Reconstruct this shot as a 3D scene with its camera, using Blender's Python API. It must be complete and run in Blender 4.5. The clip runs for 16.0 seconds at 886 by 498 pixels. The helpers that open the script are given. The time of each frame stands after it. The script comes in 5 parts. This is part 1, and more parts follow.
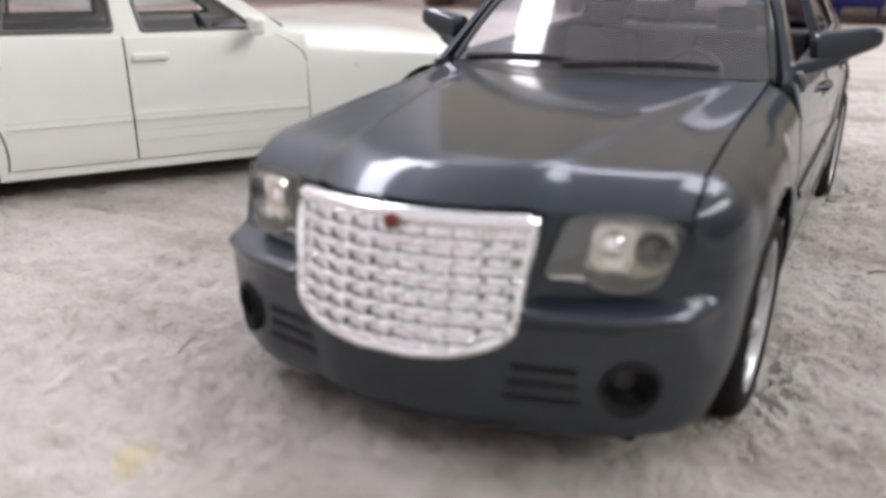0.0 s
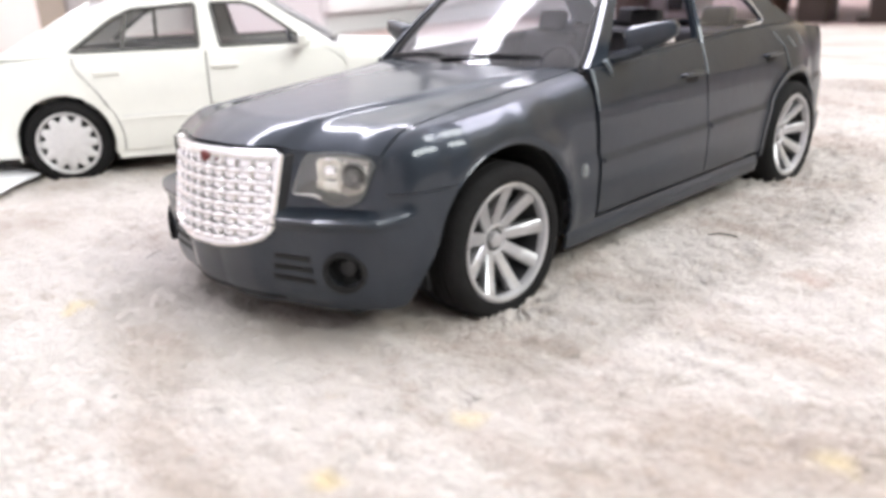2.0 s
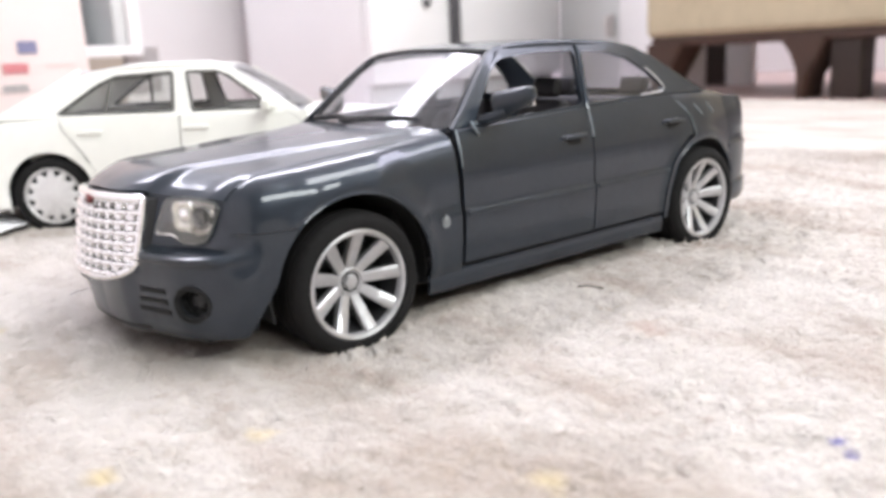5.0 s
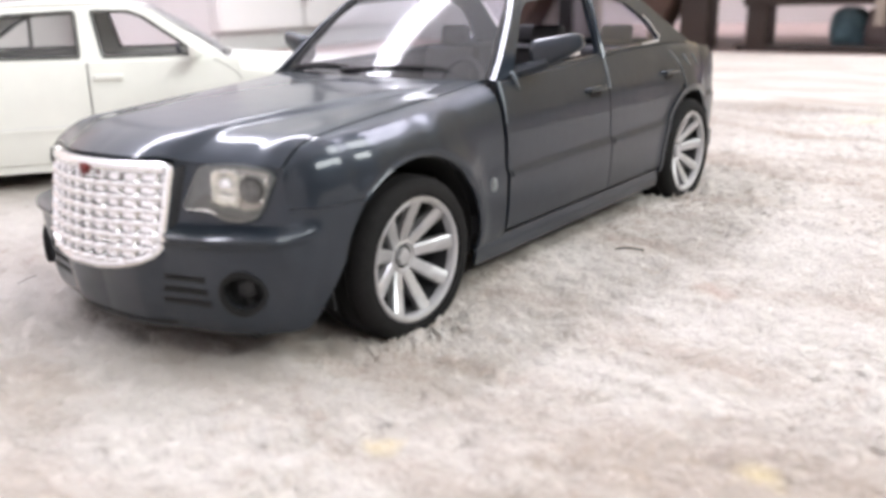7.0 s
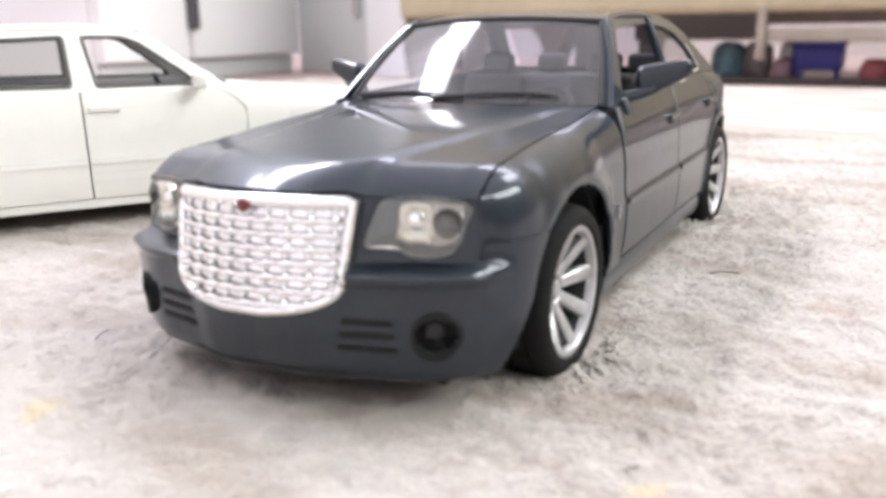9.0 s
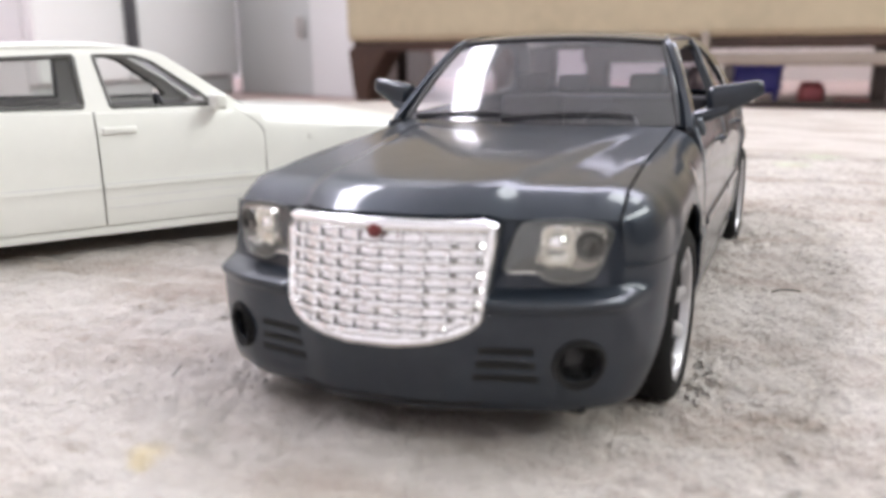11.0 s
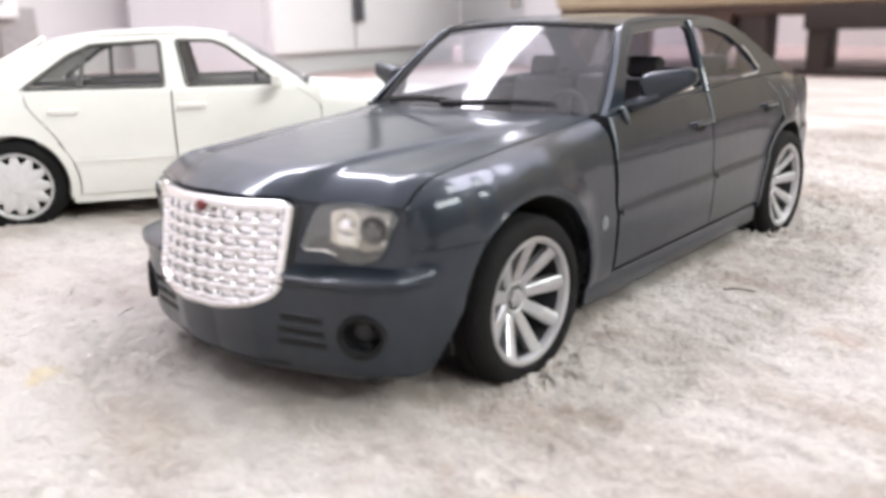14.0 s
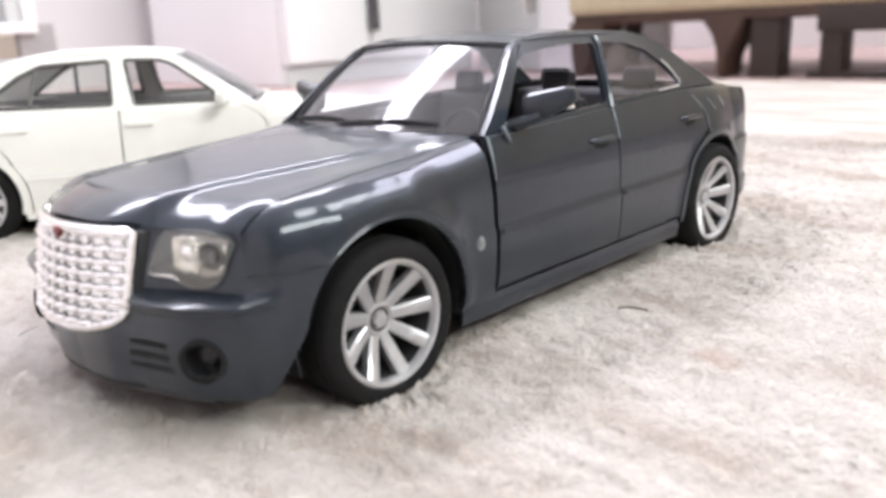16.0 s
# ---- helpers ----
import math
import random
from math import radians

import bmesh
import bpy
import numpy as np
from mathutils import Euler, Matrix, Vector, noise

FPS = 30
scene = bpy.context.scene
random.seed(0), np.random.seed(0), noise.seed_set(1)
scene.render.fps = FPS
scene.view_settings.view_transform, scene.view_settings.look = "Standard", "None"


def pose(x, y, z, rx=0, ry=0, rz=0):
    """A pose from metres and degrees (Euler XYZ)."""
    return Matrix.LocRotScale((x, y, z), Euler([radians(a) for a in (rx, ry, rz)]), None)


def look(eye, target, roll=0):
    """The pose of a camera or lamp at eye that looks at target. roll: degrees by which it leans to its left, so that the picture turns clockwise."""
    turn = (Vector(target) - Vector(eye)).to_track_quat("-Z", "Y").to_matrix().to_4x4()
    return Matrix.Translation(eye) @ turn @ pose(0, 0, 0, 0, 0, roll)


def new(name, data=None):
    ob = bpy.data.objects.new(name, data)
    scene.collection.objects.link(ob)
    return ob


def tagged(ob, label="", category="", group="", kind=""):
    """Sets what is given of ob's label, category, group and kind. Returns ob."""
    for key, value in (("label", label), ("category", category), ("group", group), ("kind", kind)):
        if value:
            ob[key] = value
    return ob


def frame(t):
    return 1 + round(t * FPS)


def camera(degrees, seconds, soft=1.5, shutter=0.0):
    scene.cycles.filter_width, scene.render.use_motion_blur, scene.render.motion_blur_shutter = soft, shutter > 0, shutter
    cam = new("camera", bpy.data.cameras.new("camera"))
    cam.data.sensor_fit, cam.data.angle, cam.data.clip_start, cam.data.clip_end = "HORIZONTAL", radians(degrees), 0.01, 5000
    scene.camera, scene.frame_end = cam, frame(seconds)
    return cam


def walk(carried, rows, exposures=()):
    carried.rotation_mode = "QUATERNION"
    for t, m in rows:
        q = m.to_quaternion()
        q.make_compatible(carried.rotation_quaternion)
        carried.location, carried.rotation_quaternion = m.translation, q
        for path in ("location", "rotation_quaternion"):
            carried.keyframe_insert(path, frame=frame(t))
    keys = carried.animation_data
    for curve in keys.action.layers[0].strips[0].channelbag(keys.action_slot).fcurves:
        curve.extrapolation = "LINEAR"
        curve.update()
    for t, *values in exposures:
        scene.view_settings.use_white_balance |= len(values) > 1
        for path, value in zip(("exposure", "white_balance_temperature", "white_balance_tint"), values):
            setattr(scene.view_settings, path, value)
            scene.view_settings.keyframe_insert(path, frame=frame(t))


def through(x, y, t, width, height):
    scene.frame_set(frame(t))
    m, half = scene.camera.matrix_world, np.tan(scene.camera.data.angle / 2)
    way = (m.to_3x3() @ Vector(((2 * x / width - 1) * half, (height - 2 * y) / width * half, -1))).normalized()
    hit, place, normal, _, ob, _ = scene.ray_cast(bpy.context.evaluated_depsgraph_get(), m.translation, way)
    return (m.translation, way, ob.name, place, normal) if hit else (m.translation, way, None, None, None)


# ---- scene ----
import functools

cam = camera(57.6, 16.0, 3.6, 0.4)
cam.data.dof.use_dof, cam.data.dof.focus_distance, cam.data.dof.aperture_fstop = True, 0.19, 18.0
PATH = [
    (0, (0.0501, -0.1146, 0.0639), (-0.868, 1.517, -0.64), 0.07),
    (0.5, (0.0587, -0.1128, 0.0616), (-0.873, 1.519, -0.623), -0.22),
    (1, (0.1017, -0.1123, 0.0622), (-1.092, 1.366, -0.562), -2.27),
    (1.5, (0.1225, -0.1098, 0.0624), (-1.182, 1.273, -0.559), -2.67),
    (2, (0.1377, -0.107, 0.0625), (-1.248, 1.183, -0.582), -3.13),
    (2.5, (0.1612, -0.091, 0.0613), (-1.317, 1.123, -0.525), -2.71),
    (3, (0.1722, -0.0848, 0.0599), (-1.35, 1.106, -0.454), -2.35),
    (3.5, (0.179, -0.0821, 0.0599), (-1.376, 1.085, -0.41), -2.4),
    (3.7, (0.181, -0.0789, 0.057), (-1.37, 1.094, -0.408), -2.62),
    (6, (0.1616, -0.092, 0.0601), (-1.275, 1.197, -0.463), -2.16),
    (6.5, (0.1458, -0.0966, 0.0586), (-1.152, 1.292, -0.565), -1.75),
    (7, (0.1318, -0.1036, 0.0593), (-1.078, 1.371, -0.542), -1.64),
    (7.5, (0.1183, -0.1096, 0.0599), (-0.99, 1.447, -0.529), -1.54),
    (8, (0.1104, -0.1129, 0.0596), (-0.949, 1.486, -0.507), -1.48),
    (8.5, (0.0988, -0.1171, 0.0593), (-0.877, 1.532, -0.515), -1.31),
    (9, (0.0849, -0.1267, 0.0586), (-0.866, 1.55, -0.475), -1.05),
    (9.5, (0.0682, -0.1289, 0.0583), (-0.759, 1.591, -0.541), -0.79),
    (10, (0.0556, -0.133, 0.0582), (-0.678, 1.635, -0.523), -0.33),
    (10.2, (0.051, -0.1378, 0.0581), (-0.686, 1.648, -0.457), -0.1),
    (12.3, (0.0733, -0.1308, 0.0611), (-0.888, 1.556, -0.417), -0.8),
    (12.5, (0.0767, -0.1297, 0.0618), (-0.913, 1.54, -0.42), -0.66),
    (13, (0.0869, -0.126, 0.0627), (-1.013, 1.47, -0.43), -1.18),
    (13.5, (0.0987, -0.1207, 0.0627), (-1.099, 1.405, -0.423), -1.35),
    (14, (0.1179, -0.1081, 0.0619), (-1.174, 1.316, -0.489), -1.69),
    (14.5, (0.132, -0.1028, 0.0629), (-1.246, 1.248, -0.464), -2.18),
    (15, (0.1394, -0.097, 0.0624), (-1.26, 1.232, -0.461), -2.39),
    (15.5, (0.1455, -0.0877, 0.063), (-1.253, 1.238, -0.474), -2.65),
    (16, (0.1411, -0.0864, 0.064), (-1.219, 1.278, -0.472), -2.71),
]
walk(cam, [(t, look(eye, target, roll)) for t, eye, target, roll in PATH], exposures=[(0.0, -0.55), (0.5, -0.5), (1.0, -0.05), (1.5, 0.05), (3.5, 0.0), (7.0, -0.05), (8.5, 0.05), (9.5, 0.0), (10.2, -0.15), (11.5, -0.3), (12.6, -0.3), (13.5, -0.25), (14.2, 0.0), (15.0, 0.05), (16.0, 0.0)])

# ---- world and light ----
world = bpy.data.worlds.new("world")
scene.world = world
world.use_nodes = True
world.node_tree.nodes["Background"].inputs[0].default_value = (0.80, 0.86, 1.0, 1)
world.node_tree.nodes["Background"].inputs[1].default_value = 0.3


def area_lamp(name, m, sx, sy, watts, color):
    data = bpy.data.lights.new(name, "AREA")
    data.shape, data.size, data.size_y, data.energy, data.color = "RECTANGLE", sx, sy, watts, color
    ob = new(name, data)
    ob.matrix_world = m
    return ob


CEIL = 2.45
# Ceiling panel out of view, added as fill light.
FILL_SIZE, FILL_PANELS = (1.1, 0.7), (((1.05, 1.22), 33),)
# wall tubes, out of view: place of the middle, length, heading of the front, watts; the last, east one is added fill
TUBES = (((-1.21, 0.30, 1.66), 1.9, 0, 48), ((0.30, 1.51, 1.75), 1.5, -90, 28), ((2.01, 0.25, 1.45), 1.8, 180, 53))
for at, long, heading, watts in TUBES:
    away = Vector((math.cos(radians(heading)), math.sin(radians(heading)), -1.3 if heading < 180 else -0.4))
    area_lamp("wall_tube_and_fill_light", look(at, Vector(at) + away), long, {0: 0.30, -90: 0.5, 180: 0.6}[heading], watts, {180: (0.95, 0.99, 0.98), 0: (0.90, 0.88, 1.0), -90: (0.84, 0.82, 1.0)}[heading])
for at, watts in FILL_PANELS:
    area_lamp("ceiling_fill_light", look((*at, CEIL - 0.032), (*at, 0)), *FILL_SIZE, watts, (0.95, 0.975, 1.0))

# ---- materials ----


def material(name, base, rough=0.5, metal=0.0, spread=0.12, scale=300.0, bump=0.0, bump_scale=900.0, coat=0.0, tint=None, sheen=0.0, coat_rough=0.09):
    """A principled surface whose colour drifts at two sizes, with fine relief."""
    m = bpy.data.materials.new(name)
    m.use_nodes = True
    nt = m.node_tree
    b = nt.nodes["Principled BSDF"]
    b.inputs["Roughness"].default_value, b.inputs["Metallic"].default_value = rough, metal
    b.inputs["Coat Weight"].default_value, b.inputs["Coat Roughness"].default_value = coat, coat_rough
    b.inputs["Sheen Weight"].default_value = sheen
    tc = nt.nodes.new("ShaderNodeTexCoord")
    fine, broad = nt.nodes.new("ShaderNodeTexNoise"), nt.nodes.new("ShaderNodeTexNoise")
    fine.inputs["Scale"].default_value, broad.inputs["Scale"].default_value = scale, scale / 9
    fine.inputs["Detail"].default_value = 4
    for n in (fine, broad):
        nt.links.new(tc.outputs["Object"], n.inputs["Vector"])
    mix = nt.nodes.new("ShaderNodeMix")
    mix.data_type = "RGBA"
    other = tint or tuple(c * (1 - spread * 2) for c in base)
    mix.inputs["A"].default_value, mix.inputs["B"].default_value = (*base, 1), (*other, 1)
    add = nt.nodes.new("ShaderNodeMath")
    add.operation = "MULTIPLY"
    nt.links.new(fine.outputs["Fac"], add.inputs[0])
    nt.links.new(broad.outputs["Fac"], add.inputs[1])
    ramp = nt.nodes.new("ShaderNodeMapRange")
    ramp.inputs["From Min"].default_value, ramp.inputs["From Max"].default_value = 0.12, 0.42
    nt.links.new(add.outputs[0], ramp.inputs["Value"])
    nt.links.new(ramp.outputs[0], mix.inputs["Factor"])
    nt.links.new(mix.outputs["Result"], b.inputs["Base Color"])
    if bump:
        bn, bt = nt.nodes.new("ShaderNodeBump"), nt.nodes.new("ShaderNodeTexNoise")
        bt.inputs["Scale"].default_value, bt.inputs["Detail"].default_value = bump_scale, 3
        bn.inputs["Strength"].default_value, bn.inputs["Distance"].default_value = bump, 0.001
        nt.links.new(tc.outputs["Object"], bt.inputs["Vector"])
        nt.links.new(bt.outputs["Fac"], bn.inputs["Height"])
        nt.links.new(bn.outputs["Normal"], b.inputs["Normal"])
    return m


def glass_material(name, color, rough=0.02, through=0.88, haze=0.0, ior=1.7):
    """Thin clear plastic: mostly see-through, with a pale veil for haze and a gloss that grows at grazing angles."""
    m = bpy.data.materials.new(name)
    m.use_nodes = True
    nt = m.node_tree
    nt.nodes.remove(nt.nodes["Principled BSDF"])
    out = nt.nodes["Material Output"]
    tr, gl, mx, fr = (nt.nodes.new(n) for n in ("ShaderNodeBsdfTransparent", "ShaderNodeBsdfGlossy", "ShaderNodeMixShader", "ShaderNodeLayerWeight"))
    tr.inputs[0].default_value = (*[c * through for c in color], 1)
    gl.inputs["Roughness"].default_value = rough
    fr.inputs["Blend"].default_value = 0.5
    rise, span = nt.nodes.new("ShaderNodeMath"), nt.nodes.new("ShaderNodeMapRange")
    rise.operation, rise.inputs[1].default_value = "POWER", 4.0
    span.inputs["To Min"].default_value, span.inputs["To Max"].default_value = ((ior - 1) / (ior + 1)) ** 2 * 1.8, 0.75
    nt.links.new(fr.outputs["Facing"], rise.inputs[0])
    nt.links.new(rise.outputs[0], span.inputs["Value"])
    # Pale diffuse veil stands in for hazy reflected light on the glass.
    film, veil = nt.nodes.new("ShaderNodeMixShader"), nt.nodes.new("ShaderNodeBsdfDiffuse")
    veil.inputs[0].default_value = (0.62, 0.62, 0.70, 1)
    film.inputs[0].default_value = haze
    nt.links.new(tr.outputs[0], film.inputs[1])
    nt.links.new(veil.outputs[0], film.inputs[2])
    nt.links.new(span.outputs[0], mx.inputs[0])
    nt.links.new(film.outputs[0], mx.inputs[1])
    nt.links.new(gl.outputs[0], mx.inputs[2])
    nt.links.new(mx.outputs[0], out.inputs[0])
    return m


PAINT = material("slate_blue_car_paint", (0.0228, 0.0302, 0.041), 0.38, 0.35, 0.06, 500, bump=0.08, bump_scale=170, coat=0.78, coat_rough=0.08)
PAINT.node_tree.nodes["Principled BSDF"].inputs["Specular IOR Level"].default_value = 0.12
WHITE_PAINT = material("ivory_white_car_paint", (0.80, 0.80, 0.74), 0.35, 0.0, 0.02, 200, coat=0.7)
RUBBER = material("tyre_rubber", (0.012, 0.0115, 0.0115), 0.85, 0, 0.2, 900, bump=0.2, bump_scale=2500)
RUBBER.node_tree.nodes["Principled BSDF"].inputs["Specular IOR Level"].default_value = 0.2
BLACK = material("black_plastic", (0.024, 0.024, 0.026), 0.55, 0, 0.2, 700)
# Near-black: recess shade put into colour, and small parts that are black.
GAP = material("near_black_and_recess_shade", (0.006, 0.006, 0.0065), 0.9, 0, 0.1, 500)
INTERIOR = material("dark_grey_interior_plastic", (0.018, 0.017, 0.019), 0.6, 0, 0.2, 500, bump=0.15, bump_scale=1500)
PALE_TRIM = material("pale_grey_interior_plastic", (0.34, 0.33, 0.31), 0.6, 0, 0.1, 400)
CREAM = material("cream_interior_plastic", (0.62, 0.58, 0.50), 0.55, 0, 0.08, 400)
CHROME = material("chrome_plating", (0.90, 0.90, 0.90), 0.15, 1.0, 0.05, 800, bump=0.18, bump_scale=420)
SILVER = material("silver_painted_rim", (0.55, 0.55, 0.56), 0.36, 0.72, 0.08, 700, coat=0.3)
PALE_EDGE = material("pale_lamp_edge", (0.12, 0.13, 0.125), 0.3, 0.2, 0.1, 500)
LAMP_BOWL = material("bright_lamp_reflector", (0.80, 0.79, 0.74), 0.2, 0.8, 0.1, 600)
LAMP_LIGHT = material("dark_lamp_plastic", (0.060, 0.070, 0.070), 0.35, 0.1, 0.2, 500)
GREY_RIM = material("grey_painted_rim", (0.70, 0.69, 0.68), 0.4, 0.3, 0.06, 700)
LAMP_BACK = material("lamp_reflector_plastic", (0.46, 0.43, 0.39), 0.28, 0.4, 0.2, 600)
LAMP_GREY = material("lamp_smoke_plastic", (0.13, 0.13, 0.12), 0.3, 0.2, 0.2, 500)
RED = material("dark_red_enamel", (0.16, 0.02, 0.02), 0.3, 0, 0.15, 900)
PRINT = material("white_badge_print", (0.27, 0.29, 0.30), 0.5, 0, 0.4, 1500)
GLASS = glass_material("clear_plastic_glazing", (0.92, 0.91, 0.98), 0.09, 0.92, 0.04, 1.62)
SIDE_GLASS = glass_material("clear_side_glazing", (0.96, 0.95, 0.97), 0.04, 0.97, 0.03, 1.4)
# Pale worn edges, and the rear shut line's highlight put into colour.
WORN_GLINT = material("pale_wear_and_highlight", (0.26, 0.30, 0.33), 0.4, 0.2, 0.2, 700)
LENS = glass_material("clear_lamp_lens", (0.98, 0.98, 0.95), 0.05, 0.96)
SMOKE = glass_material("greenish_glazing", (0.91, 0.94, 0.91), 0.03, 0.96, 0.04, 1.45)

# ---- mesh tools (lengths in millimetres inside the toys) ----
MM = 0.001


def part(name, bm, mat, parent=None, label="", size=MM, smooth=True, keep_normals=False):
    """Links a bmesh as one mesh object, under its thing or part."""
    if not keep_normals:
        bmesh.ops.recalc_face_normals(bm, faces=bm.faces)
    if size != 1:
        bmesh.ops.scale(bm, vec=(size, size, size), verts=bm.verts)
    me = bpy.data.meshes.new(name)
    bm.to_mesh(me)
    bm.free()
    me.materials.append(mat)
    if smooth:
        me.shade_smooth()
        me.set_sharp_from_angle(angle=radians(38))
    ob = new(name, me)
    if parent is not None:
        ob.parent = parent
    if label:
        tagged(ob, label)
    return ob


def thing(name, m, label, category, group="", kind=""):
    ob = new(name)
    ob.empty_display_size = 0.02
    ob.matrix_world = m
    return tagged(ob, label, category, group, kind)


def lerp(a, b, t):
    return a + (b - a) * t


def table(y, *pairs):
    """Smooth interpolation in a table of (place, value)."""
    if y <= pairs[0][0]:
        return pairs[0][1]
    for i in range(len(pairs) - 1):
        (a, va), (b, vb) = pairs[i], pairs[i + 1]
        if y <= b:
            before = pairs[i - 1] if i else (2 * a - b, 2 * va - vb)
            after = pairs[i + 2] if i + 2 < len(pairs) else (2 * b - a, 2 * vb - va)
            h = b - a
            ma = (vb - before[1]) / (b - before[0]) * h
            mb = (after[1] - va) / (after[0] - a) * h
            if (vb - va) * (va - before[1]) <= 0:
                ma = 0
            if (vb - va) * (after[1] - vb) <= 0:
                mb = 0
            t = (y - a) / h
            return (2 * t**3 - 3 * t**2 + 1) * va + (t**3 - 2 * t**2 + t) * ma + (3 * t**2 - 2 * t**3) * vb + (t**3 - t**2) * mb
    return pairs[-1][1]


def thicken(bm, thick):
    """Gives a sheet a second skin behind it and closes the rims."""
    front = list(bm.faces)
    rims = [e for e in bm.edges if len(e.link_faces) == 1]
    back = {v: bm.verts.new(v.co - v.normal * thick) for v in list(bm.verts)}
    for e in rims:
        loop = e.link_loops[0]
        a, b = loop.vert, loop.link_loop_next.vert
        bm.faces.new((b, a, back[a], back[b]))
    for f in front:
        bm.faces.new([back[v] for v in reversed(f.verts)])


def sheet(fn, us, vs, thick=0.8, keep=None, inward=None):
    """A panel with thickness over a grid: fn(u, v) gives a point, keep(u, v) may leave cells out."""
    bm = bmesh.new()
    grid = [[bm.verts.new(fn(u, v)) for v in vs] for u in us]
    for i in range(len(us) - 1):
        for j in range(len(vs) - 1):
            if keep and not keep((us[i] + us[i + 1]) / 2, (vs[j] + vs[j + 1]) / 2):
                continue
            try:
                bm.faces.new((grid[i][j], grid[i + 1][j], grid[i + 1][j + 1], grid[i][j + 1]))
            except ValueError:
                pass
    bmesh.ops.remove_doubles(bm, verts=bm.verts, dist=0.004)
    bmesh.ops.delete(bm, geom=[v for v in bm.verts if not v.link_faces], context="VERTS")
    bmesh.ops.recalc_face_normals(bm, faces=bm.faces)
    if inward is not None:
        total = sum((f.normal.dot(Vector(inward) - f.calc_center_median()) * f.calc_area() for f in bm.faces))
        if total > 0:
            bmesh.ops.reverse_faces(bm, faces=bm.faces)
    bm.normal_update()
    if thick:
        thicken(bm, thick)
    return bm


def steps(a, b, n):
    return [a + (b - a) * i / n for i in range(n + 1)]


def lathe(profile, n=40, axis="x", caps=True):
    """Spins (along, radius) pairs round an axis."""
    bm = bmesh.new()
    rings = []
    for along, r in profile:
        ring = []
        for k in range(n):
            a = 2 * math.pi * k / n
            c, s = r * math.cos(a), r * math.sin(a)
            ring.append(bm.verts.new({"x": (along, c, s), "y": (c, along, s), "z": (c, s, along)}[axis]))
        rings.append(ring)
    for a, b in zip(rings, rings[1:]):
        for k in range(n):
            bm.faces.new((a[k], a[(k + 1) % n], b[(k + 1) % n], b[k]))
    for ring in (rings[0], rings[-1]) if caps else ():
        bm.faces.new(ring)
    return bm


def box(bm, lo, hi, m=None, bevel=0.0):
    made = bmesh.ops.create_cube(bm, size=1)["verts"]
    size, mid = [h - l for l, h in zip(lo, hi)], [(h + l) / 2 for l, h in zip(lo, hi)]
    for v in made:
        v.co = Vector((v.co.x * size[0] + mid[0], v.co.y * size[1] + mid[1], v.co.z * size[2] + mid[2]))
    if bevel:
        edges = list({e for v in made for e in v.link_edges})
        made = list({v for f in bmesh.ops.bevel(bm, geom=edges, offset=bevel, segments=3, profile=0.6, affect="EDGES")["faces"] for v in f.verts} | {v for v in made if v.is_valid})
    if m is not None:
        seen, stack = set(), [v for v in made if v.is_valid]
        while stack:
            v = stack.pop()
            if v not in seen:
                seen.add(v)
                stack += [e.other_vert(v) for e in v.link_edges]
        bmesh.ops.transform(bm, matrix=m, verts=list(seen))
    return bm


def cube(lo, hi, bevel=0.0, m=None):
    return box(bmesh.new(), lo, hi, m, bevel)


def tube(points, r, n=8, closed=False, flat=1.0):
    """A rounded bar along points."""
    bm = bmesh.new()
    pts = [Vector(p) for p in points]
    rings = []
    for i, p in enumerate(pts):
        a = pts[i - 1] if (i or closed) else p
        b = pts[(i + 1) % len(pts)] if (i + 1 < len(pts) or closed) else p
        d = (b - a).normalized()
        up = Vector((0, 0, 1)) if abs(d.z) < 0.95 else Vector((1, 0, 0))
        s = d.cross(up).normalized()
        w = s.cross(d).normalized()
        rr = r[i] if isinstance(r, (list, tuple)) else r
        rings.append([bm.verts.new(p + s * math.cos(2 * math.pi * k / n) * rr + w * math.sin(2 * math.pi * k / n) * rr * flat) for k in range(n)])
    pairs = list(zip(rings, rings[1:])) + ([(rings[-1], rings[0])] if closed else [])
    for a, b in pairs:
        for k in range(n):
            bm.faces.new((a[k], a[(k + 1) % n], b[(k + 1) % n], b[k]))
    if not closed:
        bm.faces.new(rings[0]), bm.faces.new(rings[-1])
    return bm


def plate(outline, holes, lift, thick):
    """A flat outline in (y, z) with openings, lifted to x by lift(y, z) and given thickness towards x = 0."""
    bm = bmesh.new()
    edges = []
    for loop in (outline, *holes):
        vs = [bm.verts.new((0, y, z)) for y, z in loop]
        edges += [bm.edges.new((vs[i], vs[(i + 1) % len(vs)])) for i in range(len(vs))]
    bmesh.ops.triangle_fill(bm, use_beauty=True, use_dissolve=False, edges=edges, normal=(1, 0, 0))
    bmesh.ops.recalc_face_normals(bm, faces=bm.faces)
    front = list(bm.faces)
    back = bmesh.ops.extrude_face_region(bm, geom=front) if thick else {"geom": ()}
    moved = {g for g in back["geom"] if isinstance(g, bmesh.types.BMVert)}
    for v in bm.verts:
        x = lift(v.co.y, v.co.z)
        v.co.x = x - (math.copysign(thick, x) if v in moved else 0)
    return bm


def rounded(points, r, n=4):
    """Rounds the corners of a closed (y, z) outline."""
    out = []
    for i, p in enumerate(points):
        p, a, b = Vector(p), Vector(points[i - 1]), Vector(points[(i + 1) % len(points)])
        da, db = (a - p), (b - p)
        k = min(r, da.length * 0.45, db.length * 0.45)
        s, e = p + da.normalized() * k, p + db.normalized() * k
        for j in range(n + 1):
            t = j / n
            out.append(tuple((1 - t) ** 2 * s + 2 * t * (1 - t) * p + t * t * e))
    return out


